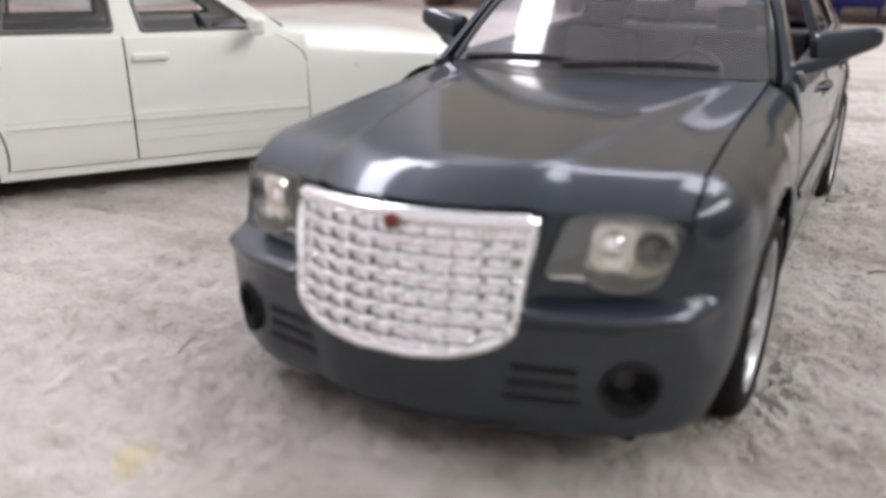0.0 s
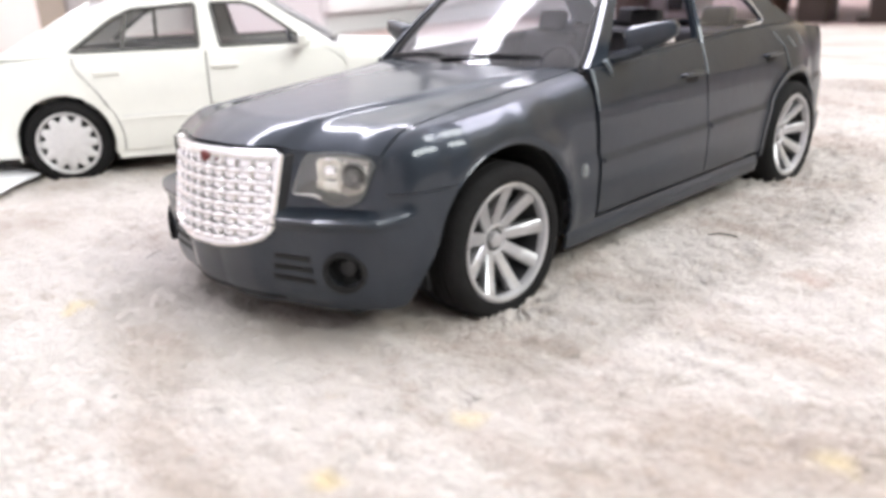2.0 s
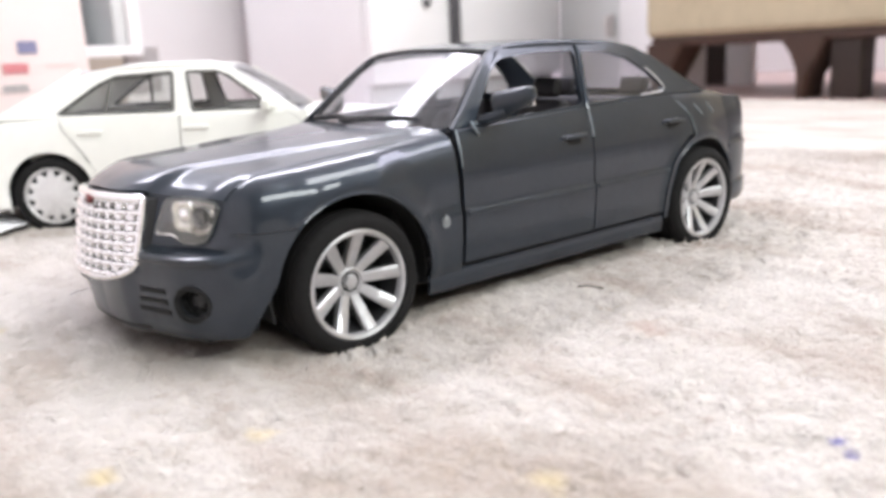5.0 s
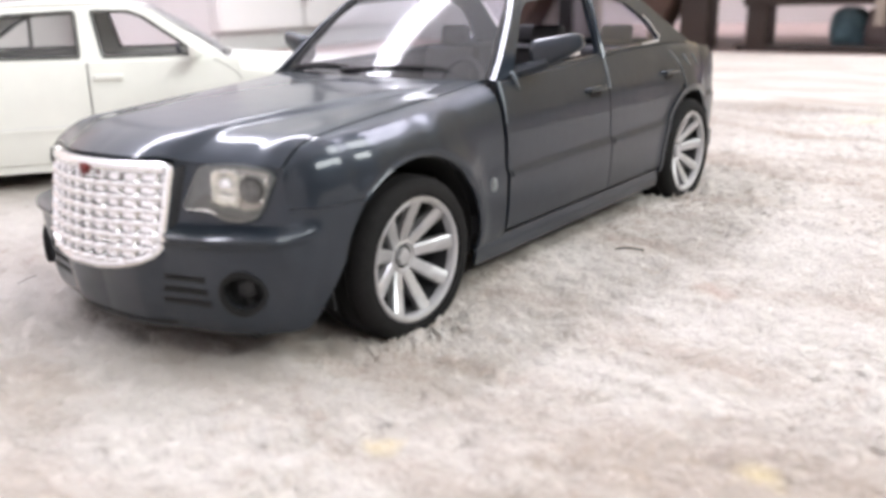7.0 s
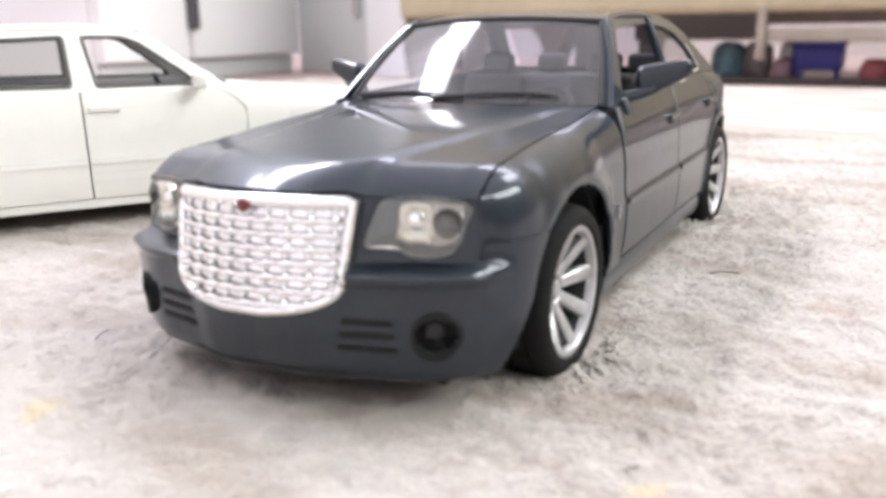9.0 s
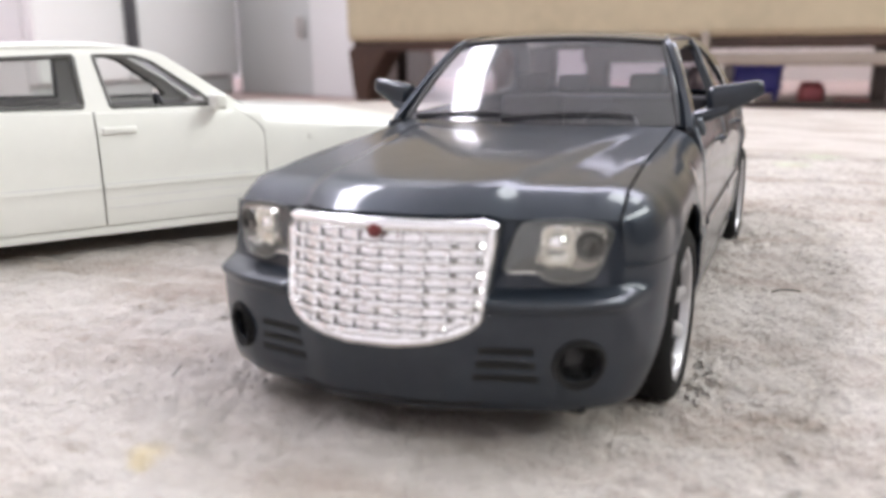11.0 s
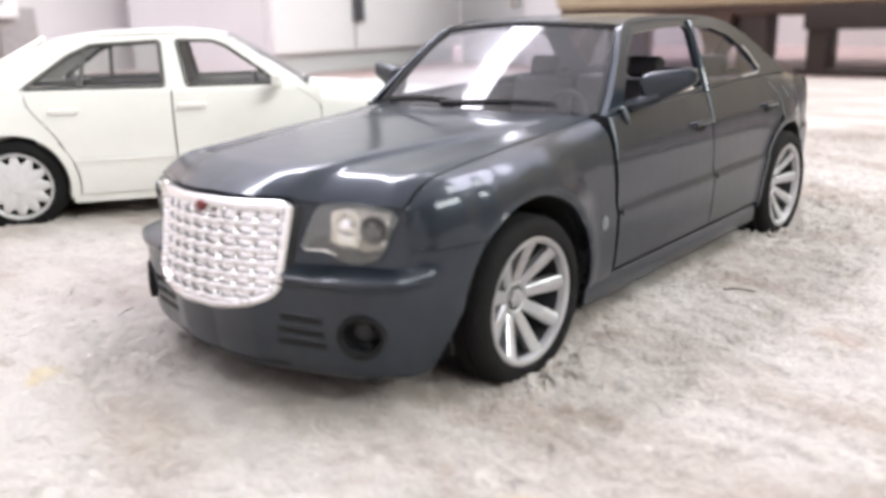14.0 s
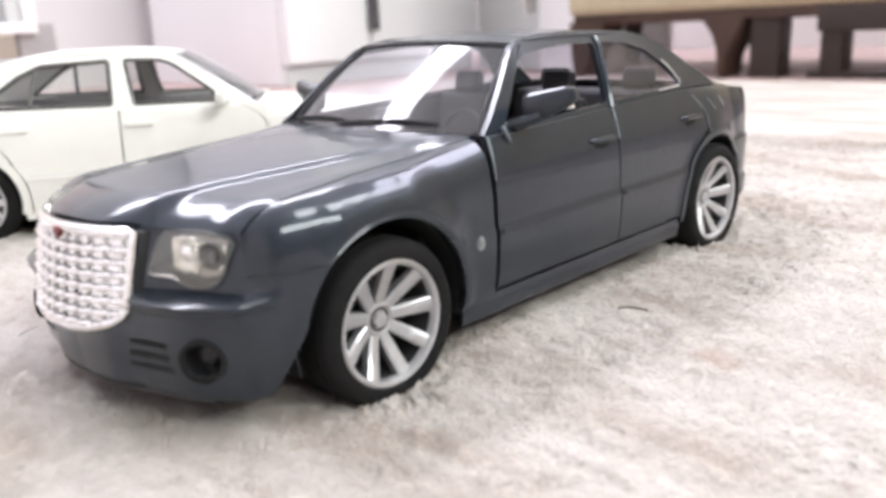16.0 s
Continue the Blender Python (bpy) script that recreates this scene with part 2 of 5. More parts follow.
# ---- toy cars ----
def road_wheel(car, x, y, z, style, side, tyre_r=15.0, rim_r=11.4, steer=0.0):
    """Wheel > tyre, rim > spokes, cap. side: +1 when the outer face looks to +x."""
    w = part("wheel", lathe([(-9, 4), (-8.6, rim_r - 1.2), (-4.2, rim_r - 1.2), (-4.0, 4)], 24), BLACK, car)
    w.matrix_local = pose(x * MM, y * MM, z * MM, 0, 0, steer + (0 if side > 0 else 180))
    t = tyre_r
    part("tyre", lathe([(-9, rim_r - .4), (-9.4, t - 2.2), (-8.6, t - .6), (-6, t), (-2.6, t + .05), (-2.5, t - .35), (-2, t - .35), (-1.9, t + .05), (1.6, t + .05), (1.7, t - .35), (2.2, t - .35), (2.3, t), (4, t - .15), (5.0, t - .9), (5.5, t - 2.0), (5.3, rim_r + .55), (4.5, rim_r + .25), (4.2, rim_r - .5)], 56, caps=False), RUBBER, w, "black rubber tyre")
    if style == "spokes":
        bm = lathe([(4.0, rim_r + .35), (4.9, rim_r + .3), (5.05, rim_r - .1), (4.8, rim_r - .7), (4.3, rim_r - .9), (3.2, rim_r - 1.0), (3.2, rim_r - .6), (4.0, rim_r + .3)], 56, caps=False)
        rim = part("rim", bm, SILVER, w, "silver multi-spoke rim")
        # Inner rim wall blackened, putting the shade between spokes into colour.
        part("barrel_shade", lathe([(3.25, rim_r - .7), (3.2, rim_r - 1.05), (-3.0, rim_r - 1.5), (-3.0, rim_r - 1.1)], 56, caps=False), BLACK, rim, "inside of the rim, blackened as shade")
        for k in range(9):
            a = 2 * math.pi * (k + 0.1) / 9
            sp = bmesh.new()
            n = 6
            rows = []
            for i in range(n + 1):
                r = lerp(2.2, rim_r - .5, i / n)
                half = lerp(1.12, 1.5, i / n)
                h = lerp(.9, 4.4, (i / n) ** 1.15)
                rows.append([sp.verts.new(p) for p in ((h - 2.0, r, -half), (h - .35, r, -half), (h, r, -half * .7), (h, r, half * .7), (h - .35, r, half), (h - 2.0, r, half))])
            for a0, b0 in zip(rows, rows[1:]):
                for q in range(6):
                    sp.faces.new((a0[q], a0[(q + 1) % 6], b0[(q + 1) % 6], b0[q]))
            sp.faces.new(rows[0]), sp.faces.new(rows[-1])
            bmesh.ops.rotate(sp, matrix=Matrix.Rotation(a, 3, "X"), verts=sp.verts)
            part("spoke", sp, SILVER, rim)
        part("hub", lathe([(-2, 3.5), (.7, 3.5), (1.2, 3.2), (1.35, 2.8), (.8, 2.45), (.6, .1)], 24), SILVER, rim)
        part("hub_cap", lathe([(0, 1.85), (1.3, 1.8), (1.65, 1.5), (1.75, .8), (1.75, .1)], 6), SILVER, rim)
        part("hub_ring", lathe([(.5, 2.5), (.9, 2.45), (.9, 1.9), (.5, 1.85)], 24, caps=False), GAP, rim)
        part("brake_disc", lathe([(-3.2, 9.6), (-2.6, 9.6), (-2.5, 3), (-3.2, 3)], 32), GAP, w)
    else:
        bm = lathe([(4.0, rim_r + .3), (4.9, rim_r + .25), (5.0, rim_r - .2), (4.7, rim_r - .6), (4.2, rim_r - .8), (3.4, rim_r - .9), (3.0, rim_r - .7)], 56, caps=False)
        rim = part("rim", bm, GREY_RIM, w, "grey flat disc wheel cover")
        disc = bmesh.new()
        n, pts = 12, []
        for k in range(n):
            for q, r in ((.0, rim_r - .85), (.2, rim_r - .95), (.34, rim_r - 2.5), (.5, rim_r - 3.1), (.66, rim_r - 2.5), (.8, rim_r - .95)):
                a = 2 * math.pi * (k + q) / n
                pts.append((r * math.cos(a), r * math.sin(a)))
        rings = []
        for f, h in ((1.0, 4.0), (1.0, 4.7), (.965, 4.85), (.6, 5.15), (.3, 5.2), (.27, 5.4), (.1, 5.4)):
            rings.append([disc.verts.new((h, c * f, s * f)) for c, s in pts])
        for a, b in zip(rings, rings[1:]):
            for k in range(len(pts)):
                disc.faces.new((a[k], a[(k + 1) % len(pts)], b[(k + 1) % len(pts)], b[k]))
        disc.faces.new(rings[-1])
        part("wheel_cover", disc, GREY_RIM, rim)
        part("brake_disc", lathe([(2.2, rim_r - .6), (3.0, rim_r - .6), (3.1, 3), (2.2, 3)], 32), GAP, w)
    return w


def seat(car, x, y, z, w=17, mat=INTERIOR, back=22):
    s = part("seat", cube((x - w / 2, y - 9, z), (x + w / 2, y + 8, z + 6), 1.8), mat, car)
    part("backrest", cube((-w / 2, -2.2, 0), (w / 2, 2.2, back), 2.0, Matrix.Translation((x, y + 8, z + 3)) @ Matrix.Rotation(radians(-14), 4, "X")), mat, s)
    part("headrest", cube((-4.6, -1.6, back + .6), (4.6, 1.6, back + 6), 1.5, Matrix.Translation((x, y + 8.4, z + 3)) @ Matrix.Rotation(radians(-14), 4, "X")), mat, s)
    return s


def blue_side(y, z):
    """Half-width of the blue car's flank, swelling round the wheel arches."""
    flare = sum(.55 * math.exp(-((math.hypot(y - c, z - 13) - r0) / 1.5) ** 2) for c, r0 in ((1.2, 20.3), (127, 19.3))) if z > 9 else 0
    w = table(y, (-30, 35.4), (-16, 37.6), (0, 38.5), (22, 38.2), (60, 38.0), (104, 37.8), (127, 38.4), (136, 37.0), (144, 35.2))
    if y < 22 and z > 22:
        r = math.hypot(y - 1.2, z - 13)
        w += .8 / (1 + math.exp((r - 23.6) / .7)) * min(1, (z - 22) / 5)
    return w + flare + table(z, (6, -3.0), (8, -1.9), (10, -1.0), (14, -.3), (20, .1), (23, .15), (24, -.35), (30, -.6), (36, -1.4), (40, -2.5), (45, -4.4))


def ease(t):
    t = max(0.0, min(1.0, t))
    return t * t * (3 - 2 * t)


# plan of the nose: how far along (0 the middle, 1 the wheel arch), half-width, line of the bumper, line of the lamps above it
NOSE = ((-.25, 9, -38.9, -37.0), (0, 0, -39.9, -38.5), (.25, 9, -38.9, -37.0), (.39, 14, -36.9, -34.1), (.5, 18, -35.6, -31.4), (.7, 25.6, -33.0, -27.9), (.82, 31.2, -29.4, -25.2), (.9, 34.9, -26.0, -22.4), (.95, 36.8, -23.0, -20.0), (1.0, 38.1, -18.2, -15.6), (1.1, 38.6, -10.0, -8.6))
SLANT = .15  # the nose piece sits a little askew: its far corner stands further forward
ARCH, ARCH_Y, ARCH_Z = 19.2, 1.2, 12.5


def nose_k(x):
    return table(x, *((w, k) for k, w, _, _ in NOSE[1:]))


def nose_end(z):
    """Where the bumper stops in front of the wheel, at height z."""
    circle = ARCH_Y - math.sqrt(max(0, ARCH**2 - (z - ARCH_Z) ** 2))
    return circle if z > 17 else table(z, (5, -25.0), (7, -23.6), (13, -19.9), (17, -17.5))


def nose_plan(k, z, side=1):
    """Plan point of the nose's skin: the bumper stands proud of the lamps above a shelf that fades towards the corner."""
    kk = ease((k - .84) / .1)
    za, zb = lerp(22.9, 14.0, kk), lerp(24.2, 26.5, kk)
    b = ease((z - za) / (zb - za))
    x = table(k, *((r[0], r[1]) for r in NOSE[1:]))
    y = lerp(table(k, *((r[0], r[2]) for r in NOSE)), table(k, *((r[0], r[3]) for r in NOSE)), b)
    askew = SLANT * x * (1 - ease((k - .88) / .14)) if side < 0 else 0
    return Vector((x, y + .2 * (z - 29) * b * (1 - kk) - askew))


@functools.lru_cache(maxsize=None)
def nose_reach(z):
    lo, hi, goal = .8, 1.12, nose_end(z)
    for _ in range(24):
        mid = (lo + hi) / 2
        lo, hi = (mid, hi) if nose_plan(mid, z).y < goal else (lo, mid)
    return lo


def bonnet_edge(x):
    """Height of the bonnet's front edge."""
    return table(abs(x), (0, 35.1), (12, 34.8), (20, 34.3), (32, 33.7))


def bonnet_front(x):
    return nose_plan(nose_k(abs(x)), bonnet_edge(x), x).y - .5


def blue_top(x, y):
    """Height of the bonnet and wing tops: a raised middle between two creases, and a front that rolls down to the nose."""
    y0 = bonnet_front(max(-32.5, min(x, 32.5)))
    x = abs(x)
    zc = table(y, (-40, 37.6), (-35, 38.3), (-20, 39.8), (0, 41.2), (24, 42.9), (36, 43.6))
    zs = table(y, (-40, 35.0), (-28, 36.2), (-16, 37.1), (0, 38.6), (20, 40.3), (36, 42.4))
    xr = table(y, (-38, 14.8), (-30, 15.6), (-20, 16.4), (-11, 18.0), (0, 20.2), (30, 25.5))
    ridge = .95 / (1 + math.exp(-(xr - x) / .5)) * table(y, (-38, .5), (-28, 1.0), (-8, 1.0), (10, .8), (33, .2))
    crest = .3 * math.exp(-((x - 29.0) / 2.4) ** 2) * table(y, (-32, .3), (-22, 1.0), (10, .4), (30, 0))
    flat = lerp(zc - .9, zs, min(x / 35, 1.0) ** 2.3) + ridge + crest
    drop = max(.3, lerp(zc - .9, zs, min(x / 35, 1.0) ** 2.3) + .3 - bonnet_edge(x))
    return flat - drop * max(0, 1 - (y - y0) / 9.0) ** 2.4


def blue_fascia(u, z, out=0.0):
    """A point of the nose: u runs -1..1 from corner to corner, z is height, out lifts it off the skin."""
    s, k = math.copysign(1, u), abs(u)
    if k > .8:
        k = lerp(.8, nose_reach(round(z, 3)), (k - .8) / .2)
    p, q = nose_plan(k, z, s), nose_plan(k + .01, z, s)
    if k < .005:
        q = Vector((p.x + 1, p.y))
    tan = (q - p).normalized()
    n = Vector((-tan.y, tan.x)) * -1
    if n.y > 0:
        n = -n
    kk = ease((k - .86) / .09)
    o = table(z, (4.6, -3.0), (5.6, -1.6), (7.5, -.6), (13, .1), (18, .3), (21.3, .5), (22.1, 1.1), (23.1, 1.1), (23.6, .5), (24.2, 0), (36, 0))
    o = min(o, lerp(0.0, o, ease((p.x - 14.5) / 2.5))) if z > 19 else o
    o = lerp(o, table(z, (4.6, -2.6), (6, -1.8), (8, -1.0), (14, -.2), (23, .1), (30, -.2)), kk) + out
    return Vector((s * (p.x + n.x * o), p.y + n.y * o, z))


def grille_half(z):
    """Half-width of the shield-shaped grille at height z."""
    if z > 23:
        return lerp(15.0, 15.8, (z - 23) / 10.5)
    t = max(0.0, (23 - z) / 6.0)
    return 15.0 * max(0.0, 1 - t ** 3.2) ** 0.5


def build_blue_car():
    car = thing("toy_car", pose(-0.0003, 0.0026, 0), "dark slate-blue die-cast toy saloon car with chrome grille", "toy car")
    zbelt = lambda y: table(y, (30, 42.3), (45, 42.8), (76, 44.0), (106, 45.0), (123, 44.8), (138, 43.8), (147, 42.6), (168, 40.4))
    # nose
    zs = [6.0, 6.4, 7, 8, 8.8] + steps(9.4, 18, 22) + [19, 20, 20.8, 21.3, 21.7, 22.1, 22.5, 22.9, 23.2, 23.5, 23.8, 24.2, 24.8, 25.6, 26.2, 26.85, 28, 30, 33]
    us = steps(-1, 1, 180)

    def skin(u, j):
        z = zs[j]
        low = 4.9 + 1.3 * abs(u) ** 2
        x = blue_fascia(u, 30).x
        z = lerp(26.85, bonnet_edge(x) - .35, (z - 26.85) / (33 - 26.85)) if z > 26.85 else lerp(low, 19, (z - 6) / 13) if z < 19 else z
        return blue_fascia(u, z)

    def nose_keep(u, j):
        p = skin(u, int(j))
        if abs(u) > .84 and j > len(zs) - 4:
            return False
        return not (abs(p.x) < grille_half(p.z) - .8 and 16.6 < p.z < 33.4) and not ((abs(p.x) - 28.2) ** 2 + (p.z - 13.6) ** 2 < 3.0 ** 2)

    bumper = part("front_bumper", sheet(skin, us, range(len(zs)), 0.9, nose_keep, (0, 0, 20)), PAINT, car)
    # fog lamps, and bumper slots whose shade is put on as dark strips
    for s in (1, -1):
        uc = nose_k(28.2)
        ring = [blue_fascia(s * (uc + 3.15 * math.cos(a) / 46), 13.6 + 3.15 * math.sin(a), -.1) for a in steps(0, 2 * math.pi, 28)[:-1]]
        fog = part("fog_lamp", tube(ring, 0.5, 8, True), GAP, bumper, "round black recessed fog lamp")
        c = blue_fascia(s * uc, 13.6, -2.6)
        rot = Matrix.Rotation(radians(-90 + s * 34), 4, "Z") if s > 0 else Matrix.Rotation(radians(-90 - 34), 4, "Z")
        cup = lathe([(-1.0, .1), (-1.0, 3.5), (3.0, 3.9), (3.0, 3.6), (-.2, 3.1), (-.2, .1)], 24)
        bmesh.ops.transform(cup, matrix=Matrix.Translation(c) @ rot, verts=cup.verts)
        part("cup", cup, GAP, fog)
        ball = lathe([(-.2, 1.7), (.3, 1.5), (.5, .8), (.55, .1)], 16)
        bmesh.ops.transform(ball, matrix=Matrix.Translation(c) @ rot, verts=ball.verts)
        part("lens", ball, BLACK, fog)
        for j, (x0, x1) in enumerate(((14.6, 22.4), (14.2, 22.6), (13.8, 23.0))):
            z = 15.6 - 2.15 * j
            part("bumper_slot_shade", sheet(lambda u, v: blue_fascia(s * u, v, .08), steps(nose_k(x0), nose_k(x1), 8), steps(z - .55, z + .55, 2), .3, None, (0, 0, 20)), GAP, bumper, "dark strip put on for a shaded bumper slot")
    # Dark strip laid on for the shade of the lowest slot.
    part("lower_slot_shade", sheet(lambda u, v: blue_fascia(u, lerp(6.3, 7.0, v) + .8 * u * u, .1), steps(-.42, .42, 24), [0, .5, 1], .3, None, (0, 0, 20)), GAP, bumper)
    # grille
    zt, zb = 33.5, 17.1
    gy = lambda x, z, o: -40.2 + 3.4 * (x / 15) ** 2 + .19 * (z - 26.5) + .09 * x - o + 1.5
    backing = sheet(lambda u, v: (u * grille_half(v), gy(u * grille_half(v), v, 1.35), v), steps(-1, 1, 24), [zb + .02] + steps(zb + .4, zt, 24), .5, None, (0, 0, 20))
    grille = part("grille", backing, CHROME, car, "bright chrome egg-crate grille")
    edge = [(grille_half(z), z) for z in steps(zt, 23, 6) + steps(22.5, zb + .01, 14)]
    loop = [(x, z) for x, z in edge] + [(-x, z) for x, z in reversed(edge)] + [(x, zt + .35 - .2 * (x / 15.9) ** 2) for x in steps(-14.8, 14.8, 14)]
    part("frame", tube([(x, gy(x, z, 1.8), z) for x, z in loop], .85, 8, True), CHROME, grille)
    part("top_band", tube([(x, gy(x, zt, 1.7), zt + .15 - .25 * (x / 15.9) ** 2) for x in steps(-15.2, 15.2, 24)], 1.15, 10, flat=.95), CHROME, grille)
    ring = loop + loop[:1]
    # Recess wall coloured black for the shade round the grille.
    part("surround", sheet(lambda i, v: (ring[i][0] * lerp(1.03, 1.06, v), gy(*ring[i], 1.6) + 5.5 * v, ring[i][1] * 1.0), range(len(ring)), [0, .35, 1], .3), BLACK, grille, "recess round the grille, blackened as shade")
    for k in range(7):
        z = lerp(18.3, 30.9, k / 6)
        h = grille_half(z) - .3
        part("bar", tube([(x, gy(x, z, 2.0 + .3 * math.cos(x / 3.4 * 2 * math.pi)), z) for x in steps(-h, h, 56)], .78, 8, flat=.8), CHROME, grille)
    for k in range(9):
        x = lerp(-13.6, 13.6, k / 8)
        z0 = next(z for z in steps(zb, 24, 200) if grille_half(z) > abs(x) + .2)
        part("upright", tube([(x, gy(x, z, 1.7), z) for z in steps(z0, zt, 6)], .5, 8), CHROME, grille)
    part("badge", lathe([(-.4, 1.05), (.25, 1.05), (.45, .8), (.5, .1)], 16, "y"), RED, grille, "small dark red badge").matrix_local = pose(0, -40.3 * MM, 33.0 * MM, 0, 0, 180)
    # headlamps
    for s in (1, -1):
        def lamp(u, v, o):
            x = lerp(lerp(16.7, 18.3, v), lerp(29.7, 30.7, v), u)
            near = max(0, 1 - u / .07) if u < .5 else max(0, 1 - (1 - u) / .09)
            nip = (.8 if u < .5 else 1.1) * (1 - math.sqrt(max(0, 1 - near * near)))
            top = table(u, (0, 33.5), (.5, 33.9), (1, 33.1)) - nip
            low = table(u, (0, 26.5), (.34, 26.4), (.46, 25.5), (.62, 25.0), (.82, 25.2), (1, 26.2)) + nip
            return blue_fascia(s * nose_k(x), lerp(low, top, v), o)
        head = part("headlamp", sheet(lambda u, v: lamp(u, v, .25), steps(0, 1, 30), steps(0, 1, 8), .4, None, (0, 0, 20)), LAMP_LIGHT, car, "clear headlamp with twin reflectors")
        part("reflector_plate", sheet(lambda u, v: lamp(u, v, .5), steps(.30, .95, 16), steps(.20, .94, 6), .2, None, (0, 0, 20)), LAMP_BACK, head)
        # Bright upright bars put in as glints on the lamp plate.
        for u0, u1, v0, v1 in ((.33, .335, .3, .9), (.645, .655, .25, .9), (.955, .945, .3, .85)):
            part("glint_bar", tube([lamp(lerp(u0, u1, k), lerp(v0, v1, k), .85) for k in steps(0, 1, 6)], .32, 6), LAMP_BOWL, head)
        part("lower_shade", sheet(lambda u, v: lamp(u, v * table(u, (.4, .1), (.55, .26), (.72, .22), (.86, .05)), .75), steps(.4, .86, 14), [.2, .6, 1], .2, None, (0, 0, 20)), LAMP_LIGHT, head)
        for u0, v0, r, square in ((.48, .60, 2.9, True), (.81, .62, 2.2, False)):
            c = lamp(u0, v0, .7)
            n = (lamp(u0, v0, 1.7) - c).normalized()
            m = Matrix.Translation(c) @ n.to_track_quat("X", "Z").to_matrix().to_4x4()
            bowl = lathe([(-.2, r * 1.05), (.8, r * 1.05), (.85, r * .93), (.3, r * .6), (.1, .1)], 28)
            if square:
                for v in bowl.verts:
                    q = math.hypot(v.co.y, v.co.z)
                    k = (abs(v.co.y / q) ** 5 + abs(v.co.z / q) ** 5) ** -.2
                    v.co.y, v.co.z = v.co.y * k * .82, v.co.z * k * .95
            bmesh.ops.transform(bowl, matrix=m, verts=bowl.verts)
            part("reflector", bowl, LAMP_BOWL if square else LAMP_GREY, head)
            bulb = lathe([(0, 1.5), (.5, 1.4), (.9, .9), (1.0, .1)] if square else [(0, 1.3), (.9, 1.3), (1.0, 1.1), (.5, .9), (.4, .1)], 14)
            bmesh.ops.transform(bulb, matrix=m, verts=bulb.verts)
            part("bulb", bulb, CHROME if square else LAMP_GREY, head)
        part("lower_strip", tube([lamp(u, 0, .6) for u in steps(.02, .42, 8)], [.15, .2, .25, .3, .35, .4, .4, .3, .15], 6), CHROME, head, "chrome strip along the lamp")
        rim = [lamp(u, 0, .5) for u in steps(0, 1, 14)] + [lamp(1, v, .5) for v in steps(.15, .85, 4)] + [lamp(u, 1, .5) for u in steps(1, 0, 14)] + [lamp(0, v, .5) for v in steps(.85, .15, 4)]
        part("bezel", tube(rim, .24, 6, True), PALE_EDGE, head)
        part("lens", sheet(lambda u, v: lamp(u, v, 1.0 + .7 * math.sin(math.pi * u) * math.sin(math.pi * v)), steps(0, 1, 16), steps(0, 1, 8), 0, None, (0, 0, 20)), LENS, head)
    # bonnet
    xh = lambda y: table(y, (-40, 31.0), (-30, 32.0), (-18, 31.6), (0, 30.8), (30, 30.6))

    def bonnet(u, v):
        x = u * 28
        for _ in range(6):
            y0, y1 = bonnet_front(max(-32.5, min(x, 32.5))), 25.0 + 8.2 * (abs(x) / 31) ** 2
            y = lerp(y0, y1, v)
            x = u * (xh(y) - .1)
        return Vector((x, y, blue_top(x, y)))

    part("bonnet", sheet(bonnet, steps(-1, 1, 110), [0, .008, .018, .03, .045, .07] + steps(.09, 1, 44), .9, None, (0, 0, 0)), PAINT, car)
    # wings
    seam = ARCH_Y - math.sqrt(ARCH**2 - (27.0 - ARCH_Z) ** 2)
    for s in (1, -1):
        ys = steps(-24.4, seam, 22)[:-1] + [ARCH_Y - ARCH * math.cos(a) for a in steps(math.acos((ARCH_Y - seam) / ARCH), math.pi - 0.02, 30)] + [20.45, 21.2] + steps(22.5, 29.9, 6) + [30.0]

        def low(y):
            return 27.0 if y <= seam else ARCH_Z + math.sqrt(max(0, ARCH**2 - (y - ARCH_Y) ** 2)) if y < ARCH_Y + ARCH + .005 else 8.2

        def flank(y, z):
            if y > -10:
                return blue_side(y, z)
            front = table(y - .2 * (z - 29) * ease((-18 - y) / 5), *((r[3], r[1]) for r in NOSE[1:])) + table(z, (26, 0), (30, -.25), (36, -1.1))
            return lerp(blue_side(y, z), front, ease((-10 - y) / 6))

        def wing(y, v):
            x0 = xh(y)
            top = blue_top(s * (x0 + .35), y)
            zs_ = max(low(y) + .6, top - 7.5)
            if v <= .6:
                z = lerp(low(y), zs_, v / .6)
                return Vector((s * max(x0 + .4, flank(y, z)), y, z))
            t = (v - .6) / .4
            wide = max(x0 + .4, flank(y, zs_))
            a, b = Vector((wide, zs_)), Vector((x0 + .35, top))
            c = Vector((max(x0 + .4, wide - .8), top - .9))
            p = (1 - t) ** 2 * a + 2 * t * (1 - t) * c + t * t * b
            return Vector((s * p.x, y, p.y))

        w = part("front_wing", sheet(wing, ys, steps(0, .6, 14)[:-1] + steps(.6, 1, 14), .9, None, (0, 0, 20)), PAINT, car)
        lip = [(s * (blue_side(y, z) - .1), y, z) for y, z in ((ARCH_Y - (ARCH + .3) * math.cos(a), ARCH_Z + (ARCH + .3) * math.sin(a)) for a in steps(.8, math.pi + .2, 30))]
        part("wheel_arch_lip", tube(lip, .3, 6), PAINT, w)
        crest = lathe([(0, 1.7), (.35, 1.6), (.5, .9), (.5, .1)], 10)
        bmesh.ops.scale(crest, vec=(1, .75, .9), verts=crest.verts)
        bmesh.ops.translate(crest, vec=(0, 25.0, 22.0), verts=crest.verts)
        for v in crest.verts:
            v.co.x = s * (v.co.x + blue_side(25, 21.6) - .1)
        part("wing_badge", crest, PRINT, w, "small white printed badge")
